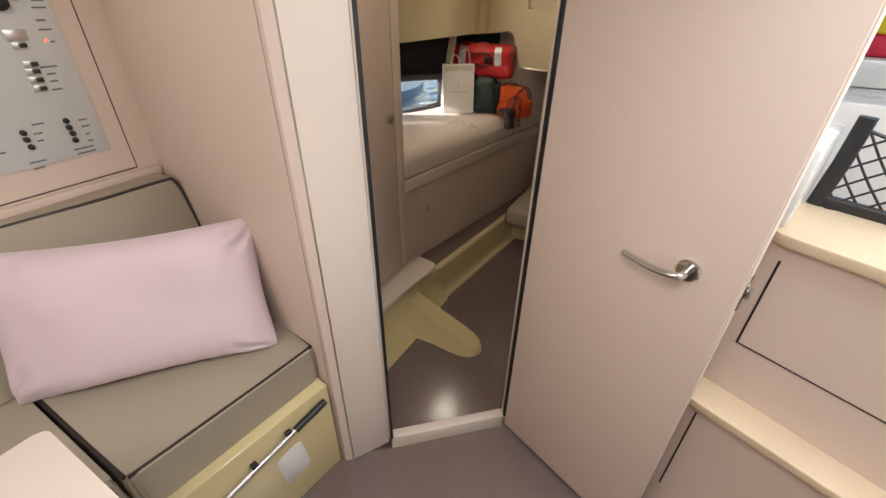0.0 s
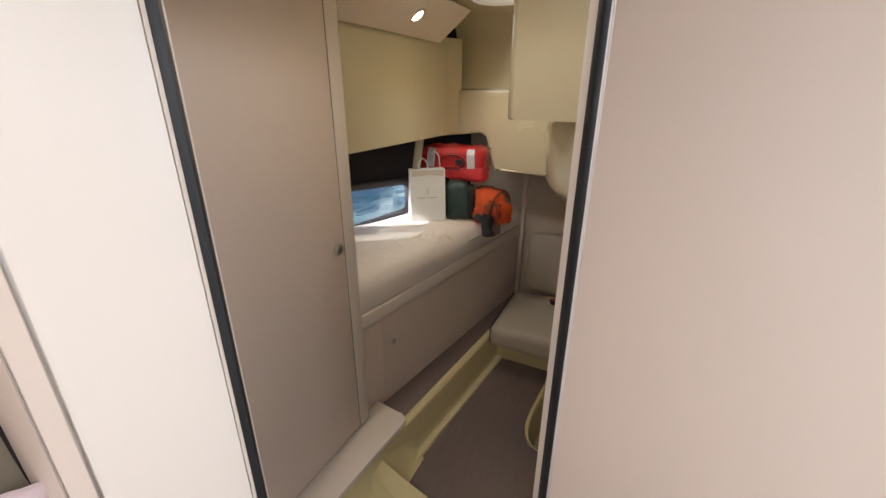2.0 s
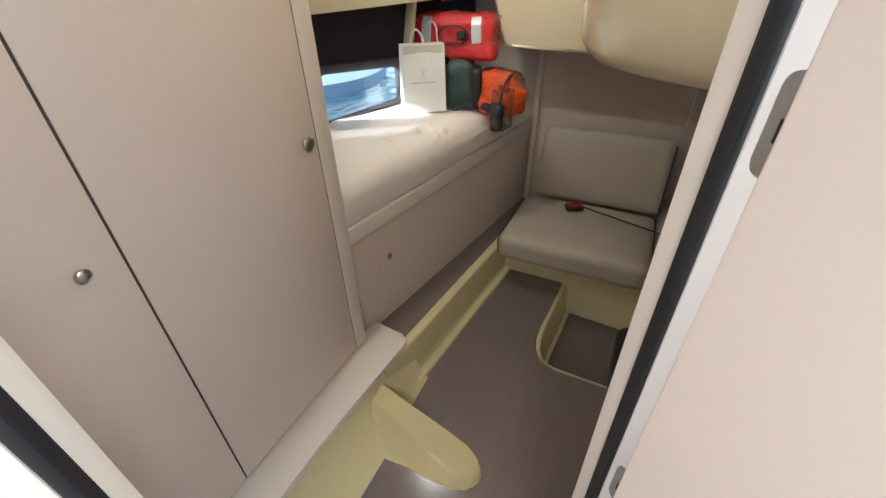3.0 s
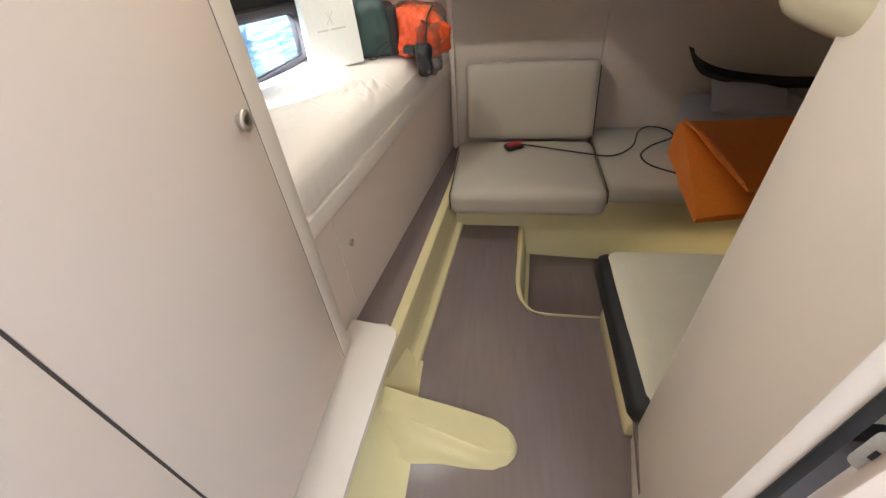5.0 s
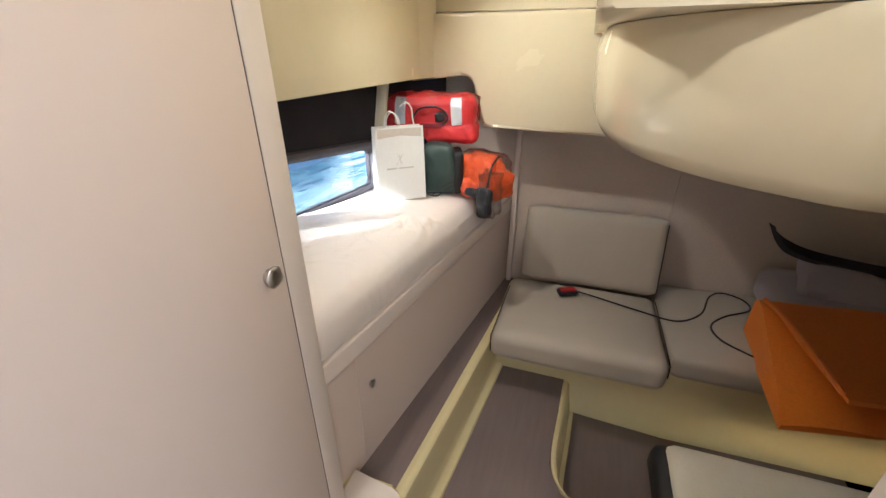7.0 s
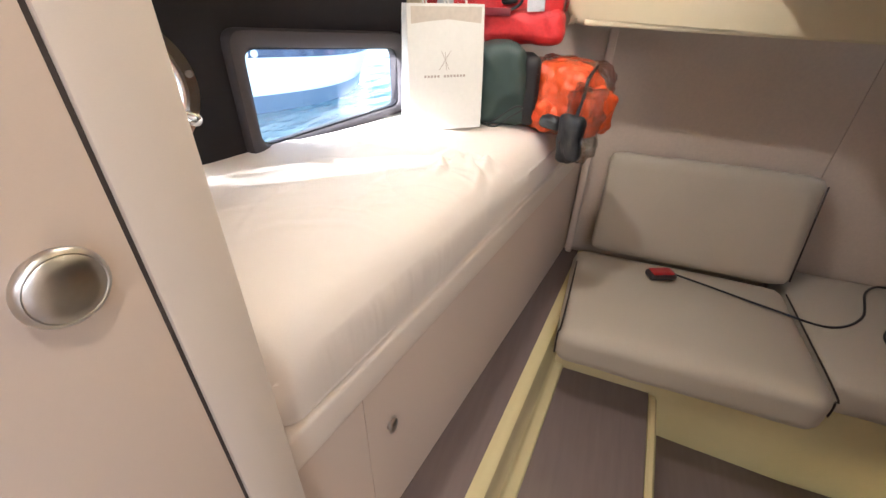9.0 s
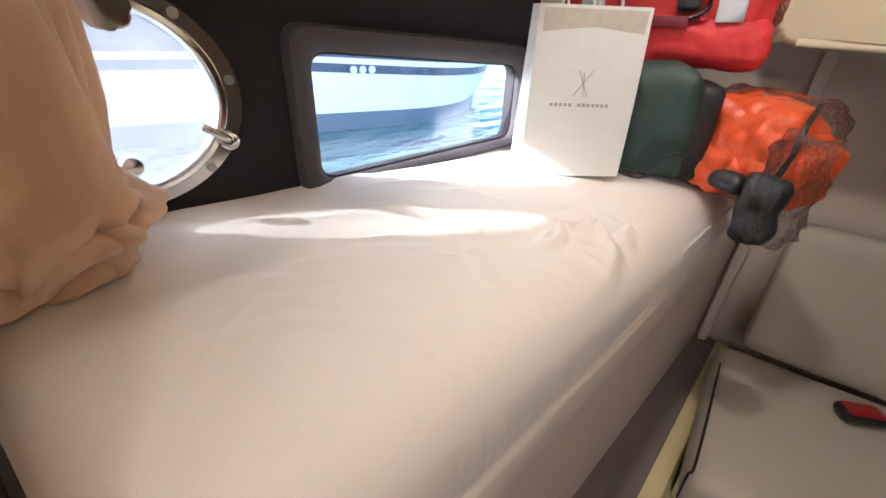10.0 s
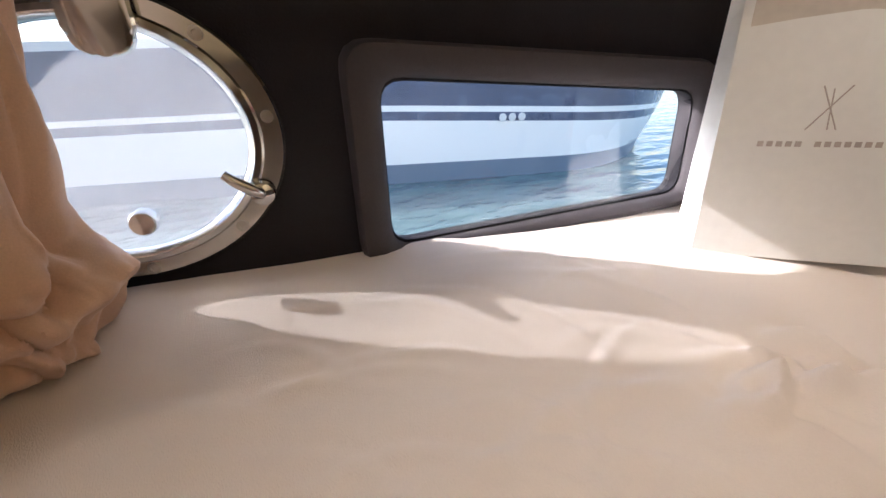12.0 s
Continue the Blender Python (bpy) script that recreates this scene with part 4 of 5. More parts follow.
for x, tilt in ((-0.15, 3), (0.115, -4)):
    band = cushion(-0.024, 0.024, -0.0025, 0.0025, 0.0, 0.115, 0.002, 0.0, 10)
    for v in band.verts:
        v.co.y += 0.9 * max(0.0, v.co.z - 0.085) + 0.003 * noise.noise(v.co * 30)
    part("tape", band, REFLECTIVE, red, "silver reflective tape", at=Matrix.Translation((x, -0.112, 0.075)) @ Matrix.Rotation(radians(tilt), 4, "Y"))
part("strap", tube(curve([(-0.09, -0.113, 0.10), (-0.05, -0.120, 0.145), (0.03, -0.120, 0.15), (0.075, -0.118, 0.11), (0.05, -0.119, 0.08), (-0.02, -0.118, 0.075)], 6), 0.0045, 6), BLACK_PLASTIC, red, "black webbing loop")
part("whistle", block(0.015, 0.06, -0.127, -0.108, 0.092, 0.125, 0.008, 1.0, 30, 0.003, 8), BLACK_PLASTIC, red, "dark buckle")
part("white_cord", tube(curve([(-0.145, -0.122, 0.15), (-0.115, -0.135, 0.172), (-0.09, -0.132, 0.15), (-0.085, -0.128, 0.10), (-0.075, -0.124, 0.045)], 6), 0.0035, 8), PAPER, red, "white cord")
part("tag", box(-0.05, 0.045, -0.1265, -0.1245, 0.062, 0.082, 0.0005), material("dark_red_label", (0.20, 0.02, 0.03), 0.4), red, "dark label")
part("plastic_cover", block(-0.237, 0.203, -0.122, 0.085, 0.055, 0.198, 0.035, 5.0, 26, 0.010, 26), FILM, red, "crumpled clear plastic cover").visible_shadow = False

orange = holder("lifejacket_pack", Matrix.Translation((-0.41, 2.10, 0.93)) @ Matrix.Rotation(radians(-28), 4, "Z") @ Matrix.Scale(0.88, 4), "orange lifejacket bundle in crumpled clear plastic", "lifejacket")
part("pack", block(-0.118, 0.10, -0.085, 0.10, 0.02, 0.225, 0.07, 2.0, 12, 0.016), ORANGE_CLOTH, orange)
part("collar", block(-0.135, 0.03, -0.11, 0.04, 0.0, 0.115, 0.045, 8.0, 14, 0.012, 16), ORANGE_CLOTH, orange, "folded orange collar")
part("dark_panel", block(0.07, 0.15, -0.05, 0.10, 0.0, 0.15, 0.04, 4.0, 12, 0.012, 16), ORANGE_CLOTH, orange, "shaded orange jacket panel")
part("buckle_pouch", block(0.075, 0.155, -0.145, -0.085, -0.065, 0.085, 0.024, 6.0, 13, 0.009, 14), BLACK_PLASTIC, orange, "black buckle and webbing")
part("buckle", block(0.0, 0.07, -0.14, -0.10, 0.03, 0.07, 0.012, 9.0, 30, 0.004, 8), BLACK_PLASTIC, orange, "black plastic buckle")
part("webbing", tube(curve([(0.11, -0.10, 0.06), (0.118, -0.085, 0.13), (0.105, -0.05, 0.19), (0.08, 0.03, 0.22)], 6), 0.006, 6), BLACK_PLASTIC, orange, "black webbing strap")
part("plastic_cover", block(-0.132, 0.14, -0.115, 0.105, 0.0, 0.232, 0.06, 12.0, 24, 0.010, 26), FILM, orange, "crumpled clear plastic cover").visible_shadow = False
part("plastic_tail", block(0.10, 0.19, -0.16, -0.05, -0.05, 0.17, 0.03, 15.0, 22, 0.016, 18), FILM, orange, "loose end of the plastic cover").visible_shadow = False


# tan cloth hanging by the porthole
def hanging_cloth():
    rows = ((0.962, -1.005, 1.06, 0.042, 0.05), (0.985, -0.982, 1.065, 0.055, 0.062), (1.02, -0.968, 1.068, 0.062, 0.074), (1.06, -0.96, 1.07, 0.064, 0.080), (1.085, -0.96, 1.067, 0.056, 0.072), (1.11, -0.96, 1.066, 0.055, 0.070), (1.16, -0.965, 1.076, 0.056, 0.070), (1.22, -0.97, 1.086, 0.052, 0.068), (1.32, -0.97, 1.096, 0.05, 0.068), (1.46, -0.97, 1.096, 0.05, 0.066), (1.6, -0.97, 1.094, 0.05, 0.064))
    rings = []
    zs = [r[0] for r in rows]
    billow = lambda *p: min(1.0, 2.3 * abs(noise.noise(Vector(p))))
    for k in range(150):
        z = 0.962 + (1.6 - 0.962) * (k / 149) ** 1.7
        f = [np.interp(z, zs, [r[i] for r in rows]) for i in range(1, 5)]
        wrap = min(1.0, max(0.0, (1.10 - z) / 0.035))
        wrap = wrap * wrap * (3 - 2 * wrap)
        low = max(0.0, 1 - (z - 0.962) / 0.10)
        ring = []
        for i in range(220):
            a = 2 * math.pi * i / 220
            b = a if a < math.pi else a - 2 * math.pi
            warp = 0.55 * noise.noise(Vector((b * 1.3, z * 9, 2)))
            hang = 0.46 * billow(b * 0.85 + 3.0 * (z - 1.1), z * 1.1, 4.0) + 0.13 * billow(b * 1.7 + 4 * (z - 1.1), z * 2.0, 9.0) - 0.24
            bunch = 0.34 * billow(b * 0.8 + z * 6 + warp, z * 13 - b * 1.1 + warp, 3.0) + 0.20 * billow(b * 1.4 - z * 12, z * 15 + b * 1.6 + 2 * warp, 7.0) + 0.04 * billow(b * 4 + z * 20, z * 40 - b * 3 + warp, 5.0) - 0.16
            crease = 0.012 * noise.noise(Vector((math.cos(a) * 9, math.sin(a) * 9, z * 40)))
            out = 1 + hang * (1 - wrap) + bunch * wrap + crease
            ca, sa = (math.copysign(abs(q) ** 0.75, q) for q in (math.cos(a), math.sin(a)))
            ring.append((f[0] + f[2] * out * ca, max(f[1] + f[3] * out * sa, 0.965), max(z + 0.02 * low * noise.noise(Vector((math.cos(a) * 2, math.sin(a) * 2, 6))), 0.985 - 0.02 * math.cos(a))))
        rings.append(ring)
    return loft(rings)


thing("hanging_cloth", hanging_cloth(), TAN_CLOTH, "tan cotton cloth hanging crumpled beside the porthole", "cloth")

# ---- things on the aft seat ----
remote = holder("remote_control", Matrix.Translation((0.055, 2.285, 0.35)) @ Matrix.Rotation(radians(25), 4, "Z"), "small red and black handheld remote on a cable", "remote control")
part("case", cushion(-0.058, 0.05, -0.03, 0.03, 0.0, 0.03, 0.014, 0.003, 8), BLACK_PLASTIC, remote)
part("face", cushion(-0.048, 0.038, -0.024, 0.024, 0.022, 0.0345, 0.006, 0.0, 6), material("red_plastic", (0.32, 0.012, 0.016), 0.35), remote, "dark red face")
part("cable", tube(curve([(0.05, 0.0, 0.014), (0.14, -0.06, 0.005), (0.30, -0.20, 0.0), (0.44, -0.30, -0.004), (0.60, -0.26, -0.002), (0.74, -0.13, 0.003), (0.84, -0.10, 0.003), (0.90, -0.18, 0.003), (0.86, -0.27, 0.003), (0.70, -0.30, 0.001), (0.58, -0.36, 0.0), (0.55, -0.46, -0.002), (0.60, -0.56, -0.006), (0.66, -0.63, -0.012)], 8), 0.0042, 8), BLACK_PLASTIC, remote, "black coiled cable")

# folded tarpaulin bag
bag_or = holder("folded_tarpaulin", Matrix.Identity(4), "folded orange coated tarpaulin bag on the seat", "tarpaulin")
rings = []
for k in range(13):
    u = k / 12
    x = 0.84 + 0.56 * u
    wave = 0.01 * math.sin(7 * u)
    rings.append([(x - 0.005, 1.64 + 0.10 * u, 0.31), (x - 0.005, 1.635 + 0.10 * u, 0.335 + wave), (x + 0.01, 1.80 + 0.10 * u, 0.41 + wave), (x + 0.02, 2.0 + 0.08 * u, 0.485 + wave), (x + 0.028, 2.13 + 0.06 * u, 0.535 + wave), (x + 0.03, 2.18 + 0.06 * u, 0.54), (x + 0.03, 2.21 + 0.06 * u, 0.525), (x + 0.03, 2.22 + 0.06 * u, 0.33)])
part("front_flap", loft(rings), ORANGE_TARP, bag_or)
flap = []
for k in range(11):
    u = k / 10
    flap.append([(0.90 + 0.50 * u, 2.15 + 0.05 * u, 0.56 - 0.03 * u), (0.915 + 0.50 * u, 2.05 + 0.05 * u, 0.545 - 0.03 * u), (0.96 + 0.46 * u, 1.90 + 0.06 * u, 0.515 - 0.03 * u), (1.02 + 0.42 * u, 1.70 + 0.06 * u, 0.455 - 0.02 * u), (1.025 + 0.42 * u, 1.70 + 0.06 * u, 0.435 - 0.02 * u), (0.95 + 0.46 * u, 1.92 + 0.06 * u, 0.495 - 0.03 * u), (0.905 + 0.50 * u, 2.10 + 0.05 * u, 0.54 - 0.03 * u)])
part("top_flap", loft(flap), ORANGE_TARP, bag_or, "folded-over orange top flap")
part("rolled_edge", tube(curve([(0.885, 2.17, 0.553), (0.91, 2.05, 0.552), (0.955, 1.90, 0.52), (1.01, 1.72, 0.462)], 6), 0.010, 8), ORANGE_TARP, bag_or)
thing("grey_pillow", pillow(0.42, 0.22, 0.10, seed=4.0), GREY_CLOTH, "small grey fabric pillow on the clutter", "pillow", at=Matrix.Translation((1.25, 2.36, 0.575)) @ Matrix.Rotation(radians(12), 4, "Y") @ Matrix.Rotation(radians(35), 4, "X"))
fin = curve([(0.86, 2.30, 0.862), (0.93, 2.32, 0.80), (1.05, 2.35, 0.745), (1.22, 2.40, 0.70), (1.45, 2.45, 0.66), (1.7, 2.5, 0.64)], 6)
rings = []
for i, p in enumerate(fin):
    t = i / (len(fin) - 1)
    w = 0.004 + 0.055 * min(1.0, t * 4) ** 0.7
    rings.append([p + Vector((0, 0, 0.0)), p + Vector((0.01, -0.02, -w * 0.6)), p + Vector((0.0, 0.0, -w)), p + Vector((0, 0.03, -w * 0.5))])
thing("black_fin", loft(rings), RUBBER, "curved black rubber fin lying on the pillow", "fin")
thing("fabric_roll", cushion(1.0, 1.62, 2.22, 2.62, 0.34, 0.53, 0.06, 0.02), GREY_CLOTH, "dark grey fabric roll stowed on the seat", "fabric roll")

# ---- saloon ----
thing("wall_saloon_panel", box(-0.99, -0.95, -2.6, -0.03, SALOON, CEIL), LAMINATE, "cream laminate wall round the switch panel", "wall", kind=S)
thing("wall_saloon_back", box(-1.0, 1.94, -2.64, -2.6, SALOON, CEIL), LAMINATE, "cream laminate saloon end wall", "wall", kind=S)
thing("wall_saloon_right", box(1.9, 1.94, -2.6, 2.66, SALOON, CEIL), WHITE_GEL, "white gelcoat saloon side", "wall", kind=S)
thing("ceiling_saloon", plate_with_holes([(-1.0, -2.64), (1.94, -2.64), (1.94, 0.95), (1.02, 0.95), (0.36, 0.335), (0.0, 0.0), (-0.1, -0.15), (-1.0, -0.03)], [[(-0.55, -2.15), (0.25, -2.15), (0.25, -1.35), (-0.55, -1.35)], [(0.37, -1.2), (0.87, -1.2), (0.87, -0.7), (0.37, -0.7)], [(1.02, -0.35), (1.62, -0.35), (1.62, 0.25), (1.02, 0.25)]], CEIL + 0.001, CEIL + 0.04), WHITE_GEL, "white saloon ceiling with three openings for area lamps", "ceiling", kind=S, smooth=False)

# unseen opaque lids, added to keep direct sun out of the ceiling openings
for x0, x1, y0, y1 in ((-0.55, 0.25, -2.15, -1.35), (0.37, 0.87, -1.2, -0.7), (1.02, 1.62, -0.35, 0.25)):
    thing("sun_block_lid", box(x0 - 0.03, x1 + 0.03, y0 - 0.03, y1 + 0.03, CEIL + 0.045, CEIL + 0.07, 0.008), WHITE_PLASTIC, "opaque white lid added over a ceiling opening to block the sun", "hatch", "roof hatches", kind=S)


def on_wall(px, py):
    """Places on the switch panel: along the wall and up."""
    return -0.2854 + 0.0013 * px - 0.000546 * py, 1.6618 - 0.000355 * px - 0.001468 * py


panel = holder("switch_panel", Matrix.Translation((-0.95, 0, 0)), "pale grey electrical switch panel with black breakers and fuses", "switch panel")
part("plate", box(0.0005, 0.004, -0.95, -0.172, 1.21, 1.82, 0.001), PLATE_GREY, panel)
for a, b, c, e in ((-1.02, -0.118, 1.128, 1.132), (-1.02, -0.118, 1.9, 1.904)):
    part("groove", box(0.0003, 0.0012, a, b, c, e), SEAM, panel, "thin dark groove round the panel")
part("groove", box(0.0003, 0.0012, -0.1195, -0.1165, 1.132, 1.9), SEAM, panel, "thin dark groove round the panel")
dial = Matrix.Rotation(radians(90), 4, "Y")
y, z = on_wall(13, 22)
part("rotary_switch", turned([(0, 0), (0.02, 0), (0.018, 0.012), (0.008, 0.02), (0, 0.02)], 20), BLACK_PLASTIC, panel, "black rotary switch", at=Matrix.Translation((0.004, y, z)) @ dial)
for px, py in ((38, 232), (43, 244), (50, 257), (110, 207), (115, 219), (121, 230), (126, 243), (36, 8)):
    y, z = on_wall(px, py)
    part("fuse_button", turned([(0, 0), (0.0085, 0), (0.0075, 0.007), (0, 0.009)], 14), BLACK_PLASTIC, panel, "round black fuse button", at=Matrix.Translation((0.004, y, z)) @ dial)
for px, py in ((56, 112), (59, 124), (64, 138), (69, 152), (40, 84)):
    y, z = on_wall(px, py)
    part("breaker", box(0.004, 0.006, y - 0.016, y + 0.016, z - 0.009, z + 0.009, 0.001), STEEL, panel, "grey breaker body")
    part("breaker_toggle", box(0.006, 0.014, y - 0.002, y + 0.014, z - 0.005, z + 0.006, 0.002), BLACK_PLASTIC, panel, "black breaker toggle")
y, z = on_wall(35, 68)
part("breaker", box(0.004, 0.006, y - 0.024, y + 0.024, z - 0.014, z + 0.014, 0.001), STEEL, panel)
y, z = on_wall(82, 68)
part("indicator", turned([(0, 0), (0.004, 0), (0.003, 0.003), (0, 0.004)], 10), RED_LED, panel, "lit red indicator", at=Matrix.Translation((0.004, y, z)) @ dial)
for px, py, wide in ((70, 5, 26), (72, 16, 30), (74, 36, 20), (80, 50, 28), (92, 68, 10), (84, 112, 36), (88, 124, 20), (92, 136, 18), (97, 150, 24), (62, 215, 26), (62, 232, 20), (66, 245, 14), (140, 203, 20), (146, 215, 20), (150, 230, 10), (155, 243, 12), (60, 284, 36), (62, 296, 26), (5, 268, 14), (142, 258, 50), (148, 266, 46)):
    y, z = on_wall(px, py)
    part("print_line", box(0.004, 0.0043, y - wide * 0.00055, y + wide * 0.00055, z - 0.0022, z + 0.0022), INK, panel)

# settee
settee = holder("settee", Matrix.Identity(4), "yellowed gelcoat settee base with a white cover plate", "settee")
part("plinth", prism([(-0.128, -0.158), (-0.2, -0.69), (-0.3, -1.7), (-0.94, -1.7), (-0.94, -0.04)], SALOON, 0.538, 0.006), GELCOAT, settee)
F = along((-0.128, -0.158), (-0.2, -0.69), 0)
part("cover_plate", prism(rounded([(0.12, 0.245), (0.215, 0.235), (0.23, 0.375), (0.135, 0.395)], 0.02, 5), -0.003, 0.010, 0.003), WHITE_PLASTIC, settee, "white plastic cover plate", at=F @ Matrix.Rotation(radians(90), 4, "X"))
pole = holder("boat_hook", F, "telescopic aluminium pole with black grip clipped to the settee", "boat hook")
part("tube", tube([(0.14, 0.018, 0.478), (0.40, 0.018, 0.432)], 0.008, 12), ALUMINIUM, pole)
part("grip", tube([(0.03, 0.018, 0.497), (0.15, 0.018, 0.476)], 0.0115, 12), BLACK_PLASTIC, pole, "black ribbed grip")
for u in (0.17, 0.29):
    part("clip", box(u - 0.01, u + 0.01, 0.0, 0.02, 0.462 - 0.1 * (u - 0.17), 0.485 - 0.14 * (u - 0.17), 0.003), BLACK_PLASTIC, pole, "black clip")
seat_s = holder("settee_cushion", Matrix.Identity(4), "taupe leatherette settee seat cushion with dark piping", "cushion", "settee cushions")
bm = prism(rounded([(-0.168, -0.137), (-0.230, -0.685), (-0.80, -0.685), (-0.80, -0.05)], 0.03, 4), 0.54, 0.676, 0.018, 4)
part("pad", bm, CUSHION, seat_s)
part("piping", tube(curve([(-0.80, -0.06, 0.672), (-0.35, -0.118, 0.674), (-0.20, -0.142, 0.674), (-0.186, -0.155, 0.674), (-0.21, -0.4, 0.674), (-0.243, -0.675, 0.674)], 6), 0.0056, 8), PIPING, seat_s, "dark brown piping")
part("piping", tube(curve([(-0.25, -0.68, 0.674), (-0.5, -0.682, 0.674), (-0.74, -0.682, 0.674)], 4), 0.0056, 8), PIPING, seat_s, "dark brown piping")
seat_t = holder("settee_cushion", Matrix.Identity(4), "taupe leatherette corner settee cushion", "cushion", "settee cushions")
part("pad", prism(rounded([(-0.25, -0.695), (-0.33, -1.6), (-0.80, -1.6), (-0.80, -0.695)], 0.03, 4), 0.54, 0.674, 0.018, 4), CUSHION, seat_t)
back_s = holder("settee_cushion", Matrix.Identity(4), "taupe leatherette settee backrest with dark piping", "cushion", "settee cushions")


def back_pad():
    rings = []
    for y, k in ((-0.058, 0.03), (-0.066, 0.008), (-0.085, 0.0), (-0.5, 0.0), (-1.2, 0.0), (-1.6, 0.0)):
        s = -0.10 * (-(y + 0.085)) * 0.9 if y < -0.085 else 0.0
        rings.append([(-0.72 - k + s * 0.5, y, 0.678), (-0.735 - k + s, y, 0.85), (-0.80 - k + s, y, 1.06 - k), (-0.822 + s, y, 1.096 - k), (-0.85 + s * 0.6, y, 1.105 - k), (-0.935, y, 1.10 - k), (-0.945, y, 0.678)])
    return loft(rings)


part("pad", back_pad(), CUSHION, back_s)
part("piping", tube(curve([(-0.735, -0.075, 0.75), (-0.75, -0.07, 0.88), (-0.80, -0.07, 1.04), (-0.822, -0.078, 1.092), (-0.83, -0.11, 1.10), (-0.845, -0.3, 1.098), (-0.87, -0.52, 1.098), (-0.91, -0.9, 1.096)], 6), 0.0056, 8), PIPING, back_s, "dark brown piping")
thing("settee_top_ledge", box(-0.949, -0.925, -1.6, -0.05, 1.09, 1.122, 0.004), LAMINATE, "cream ledge over the settee backrest", "ledge")
# pink pillow
L0, R0, UP = Vector((-0.699, -0.705, 0.685)), Vector((-0.292, -0.206, 0.685)), Vector((-0.125, 0.094, 0.372))
ax = (R0 - L0).normalized()
ay = (UP - ax * UP.dot(ax)).normalized()
az = ax.cross(ay)
mid = (L0 + R0) / 2 + UP / 2 - az * 0.01
thing("pillow", pillow(0.70, 0.44, 0.20, puff=0.58, seed=1.0, wrinkle=0.011, n=72, pull=0.10), PINK, "pale pink cotton pillow leaning on the settee", "pillow", at=Matrix(((ax.x, ay.x, az.x, mid.x), (ax.y, ay.y, az.y, mid.y), (ax.z, ay.z, az.z, mid.z), (0, 0, 0, 1))))
table = holder("saloon_table", Matrix.Identity(4), "cream laminate saloon table", "table")
part("tabletop", prism(rounded([(-0.285, -0.726), (0.30, -0.722), (0.30, -1.7), (-0.285, -1.7)], 0.02, 4), 0.875, 0.9, 0.004), LAMINATE_PALE, table)
part("pedestal", prism(rounded([(-0.05, -1.25), (0.06, -1.25), (0.06, -1.15), (-0.05, -1.15)], 0.02), SALOON, 0.875), ALUMINIUM, table, "satin aluminium pedestal")

# companionway side: steps, panels and rack
E0, E1 = Vector((0.893, 0.283)), Vector((1.80, -0.13))
run = (E1 - E0).normalized()
into = Vector((-run.y, run.x))
steps = holder("companionway_steps", Matrix.Identity(4), "cream companionway steps with pale maple treads", "steps")
part("tread", prism(rounded([E0, E1, E1 + into * 0.55, E0 + into * 0.34], [0.05, 0, 0, 0.02], 6), 1.192, 1.22, 0.005), WOOD_EDGE, steps, "pale maple tread")
part("riser", prism([E0 + run * 0.012 + into * 0.02, E1 + into * 0.02, E1 + into * 0.5, E0 + run * 0.012 + into * 0.33], 0.74, 1.192), LAMINATE, steps)
R = along(E0 + run * 0.012 + into * 0.02, E1 + into * 0.02, 0)
part("slot", box(0.034, 0.039, -0.0015, 0.0005, 0.90, 1.15), RUBBER, steps, "black slot beside the panel", at=R)
part("slot", box(0.034, 0.8, -0.0015, 0.0005, 0.897, 0.901), SEAM, steps, "dark panel joint", at=R)
part("tread", prism(rounded([E0 + Vector((-0.02, -0.02)) - into * 0.06, E1 - into * 0.06, E1 + into * 0.3, E0 + into * 0.33 + Vector((-0.02, 0))], [0.05, 0, 0, 0.02], 6), 0.715, 0.74, 0.005), WOOD_EDGE, steps, "pale maple tread")
part("riser", prism([E0 - into * 0.035, E1 - into * 0.035, E1 + into * 0.3, E0 + into * 0.33], SALOON, 0.715), LAMINATE, steps)
R2 = along(E0 - into * 0.035, E1 - into * 0.035, 0)
part("slot", box(0.05, 0.055, -0.0015, 0.0005, 0.30, 0.66), RUBBER, steps, "black slot beside the panel", at=R2)
thing("trim_companion_wall", prism([(0.90, 0.31), (0.93, 0.30), (1.02, 0.60), (1.03, 0.93), (0.99, 0.95)], 1.22, 1.40, 0.008), WHITE_GEL, "white gelcoat companionway coaming", "trim", kind=S)
thing("wall_companion_bench", box(1.0, 1.9, 0.93, 0.965, SALOON, 1.40, 0.01), WHITE_GEL, "white gelcoat wall under the companionway", "wall", kind=S)
thing("rail_companion", tube([(0.965, 0.72, 1.40), (0.975, 0.70, 2.1)], 0.009, 10), CHROME, "polished rail beside the companionway", "rail", kind=S)
rack = holder("net_rack", Matrix.Identity(4), "black plastic rack with an elastic net", "rack")
P0, P1, P2, P3 = Vector((1.002, 0.511, 1.235)), Vector((1.016, 0.512, 1.435)), Vector((1.446, 0.345, 1.435)), Vector((1.432, 0.335, 1.235))
side = (P3 - P0).normalized()
deep = side.cross(Vector((0, 0, 1)))


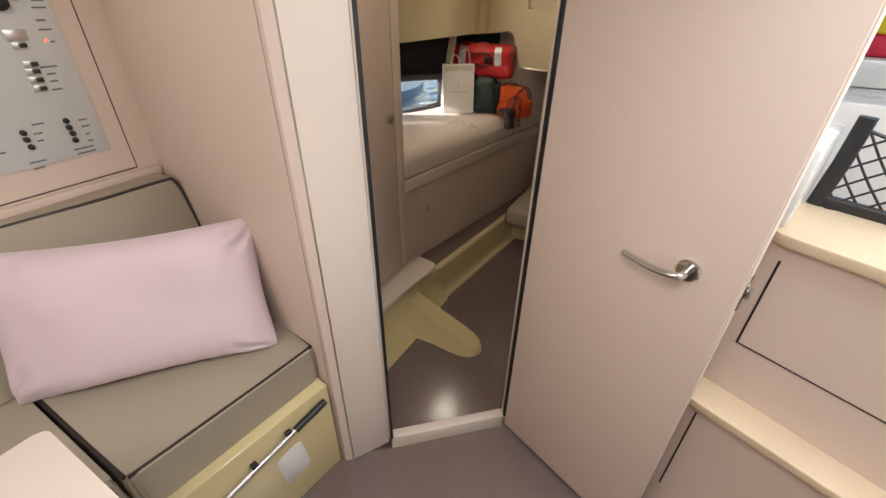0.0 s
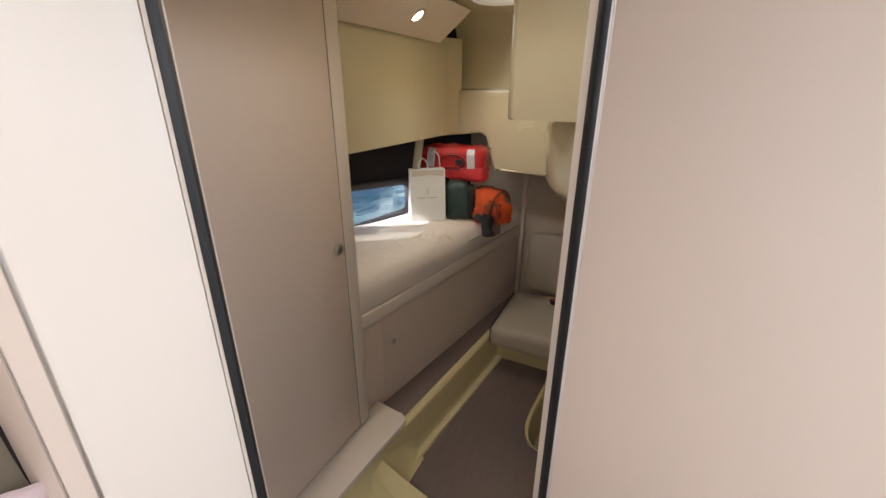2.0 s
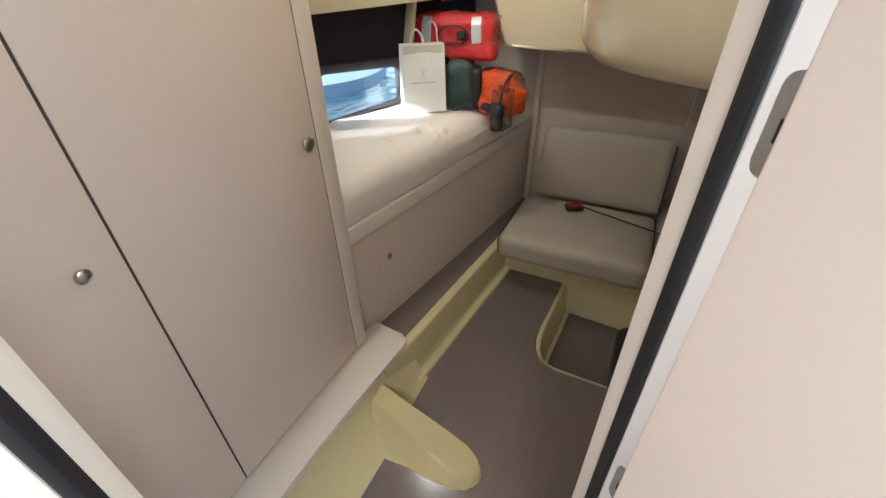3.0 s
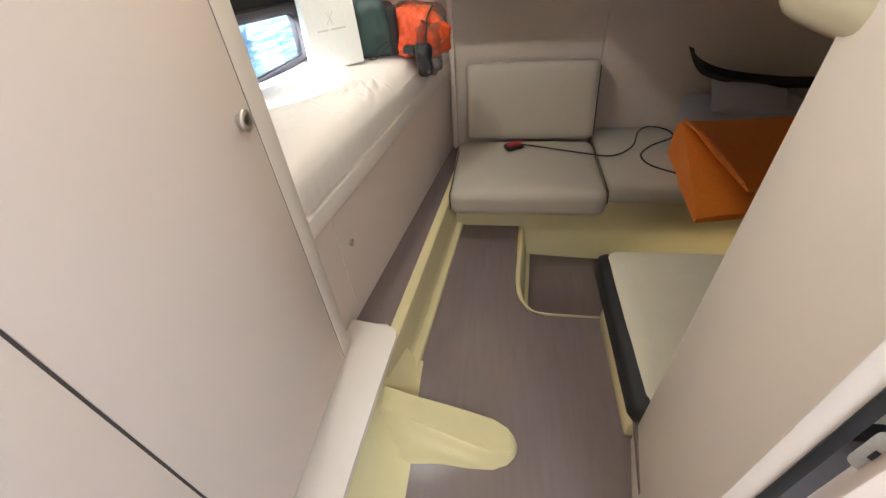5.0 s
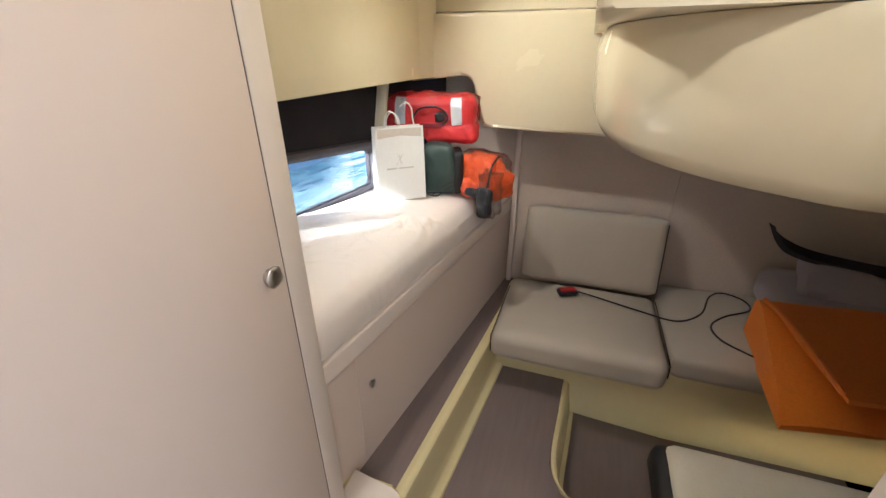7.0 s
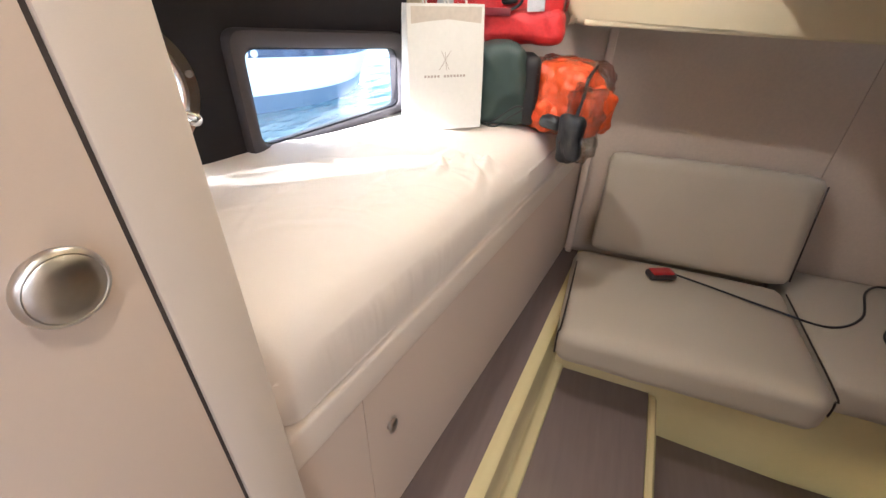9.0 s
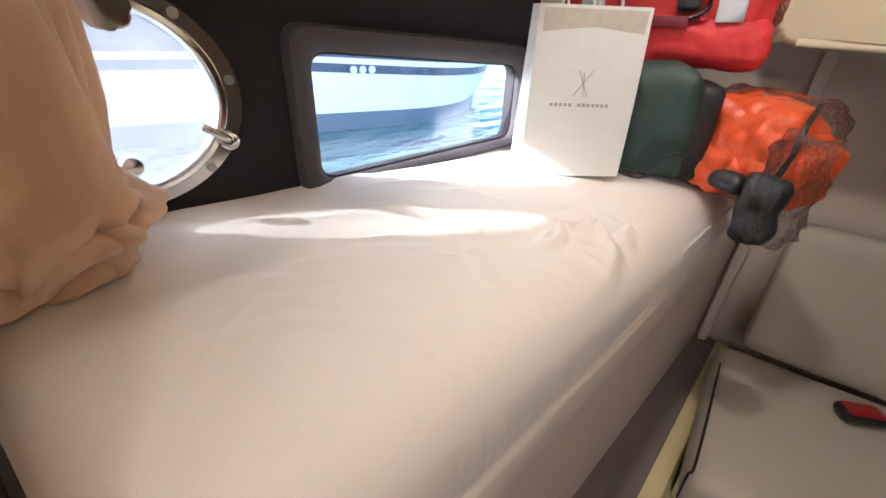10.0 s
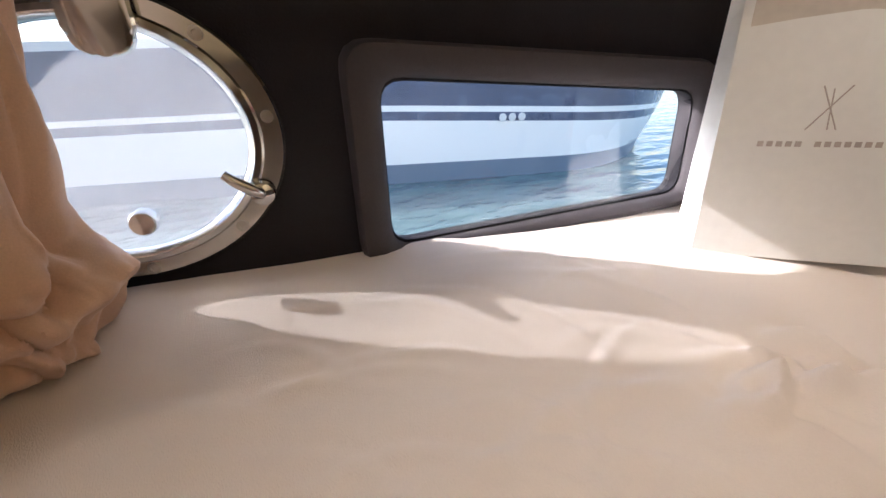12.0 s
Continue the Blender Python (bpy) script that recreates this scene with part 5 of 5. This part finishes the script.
def bar(a, b, wide, thick):
    """A flat moulded bar from a to b with softened edges."""
    way = (b - a).normalized()
    over = way.cross(deep).normalized()
    ring = rounded([(-wide / 2, -thick / 2), (wide / 2, -thick / 2), (wide / 2, thick / 2), (-wide / 2, thick / 2)], thick * 0.3, 3)
    return loft([[p + over * u + deep * v for u, v in ring] for p in (a, a.lerp(b, 0.5) + over * 0.003, b)])


part("frame_bar", bar(P0, P3, 0.028, 0.022), BLACK_PLASTIC, rack)
part("end_post", bar(P0 - Vector((0, 0, 0.014)) + side * 0.012, P1 + side * 0.012, 0.034, 0.03), BLACK_PLASTIC, rack)
part("end_post", bar(P3 - Vector((0, 0, 0.014)) - side * 0.012, P2 - side * 0.012, 0.034, 0.03), BLACK_PLASTIC, rack)
sag = lambda t, q: P0.lerp(P3, t).lerp(P1.lerp(P2, t), q) - Vector((0, 0, 0.16 * q * t * (1 - t)))
part("net_edge", tube([sag(k / 24, 0.9) for k in range(25)], 0.0042, 6), BLACK_PLASTIC, rack, "black elastic edge of the net")
for k in range(-4, 14):
    for lean in (0.34, -0.34):
        line = [(k / 10 + lean * q / 8, q / 8 * 0.9) for q in range(9)]
        line = [sag(t, q) for t, q in line if 0.03 <= t <= 0.97]
        if len(line) > 1:
            part("cord", tube(line, 0.0028, 6), BLACK_PLASTIC, rack)
for foot in (P0.lerp(P3, 0.1), P0.lerp(P3, 0.9)):
    part("foot", box(foot.x - 0.018, foot.x + 0.018, foot.y - 0.014, foot.y + 0.014, 1.2205, 1.228, 0.003), BLACK_PLASTIC, rack)
thing("cockpit_step", box(1.02, 1.855, 1.34, 2.6, 1.392, 1.487, 0.012), WHITE_GEL, "white gelcoat step in the cockpit", "step", kind=S)
buoy = holder("rescue_pack", Matrix.Translation((1.265, 1.42, 1.488)) @ Matrix.Rotation(radians(-12), 4, "Z"), "yellow and red rescue pack in the cockpit", "rescue pack")
part("case", cushion(-0.10, 0.14, -0.04, 0.05, 0.0, 0.072, 0.02, 0.0, 8), material("red_fabric", (0.62, 0.02, 0.06), 0.6), buoy)
part("top", cushion(-0.08, 0.14, -0.04, 0.05, 0.070, 0.165, 0.02, 0.0, 8), YELLOW, buoy, "yellow upper half")
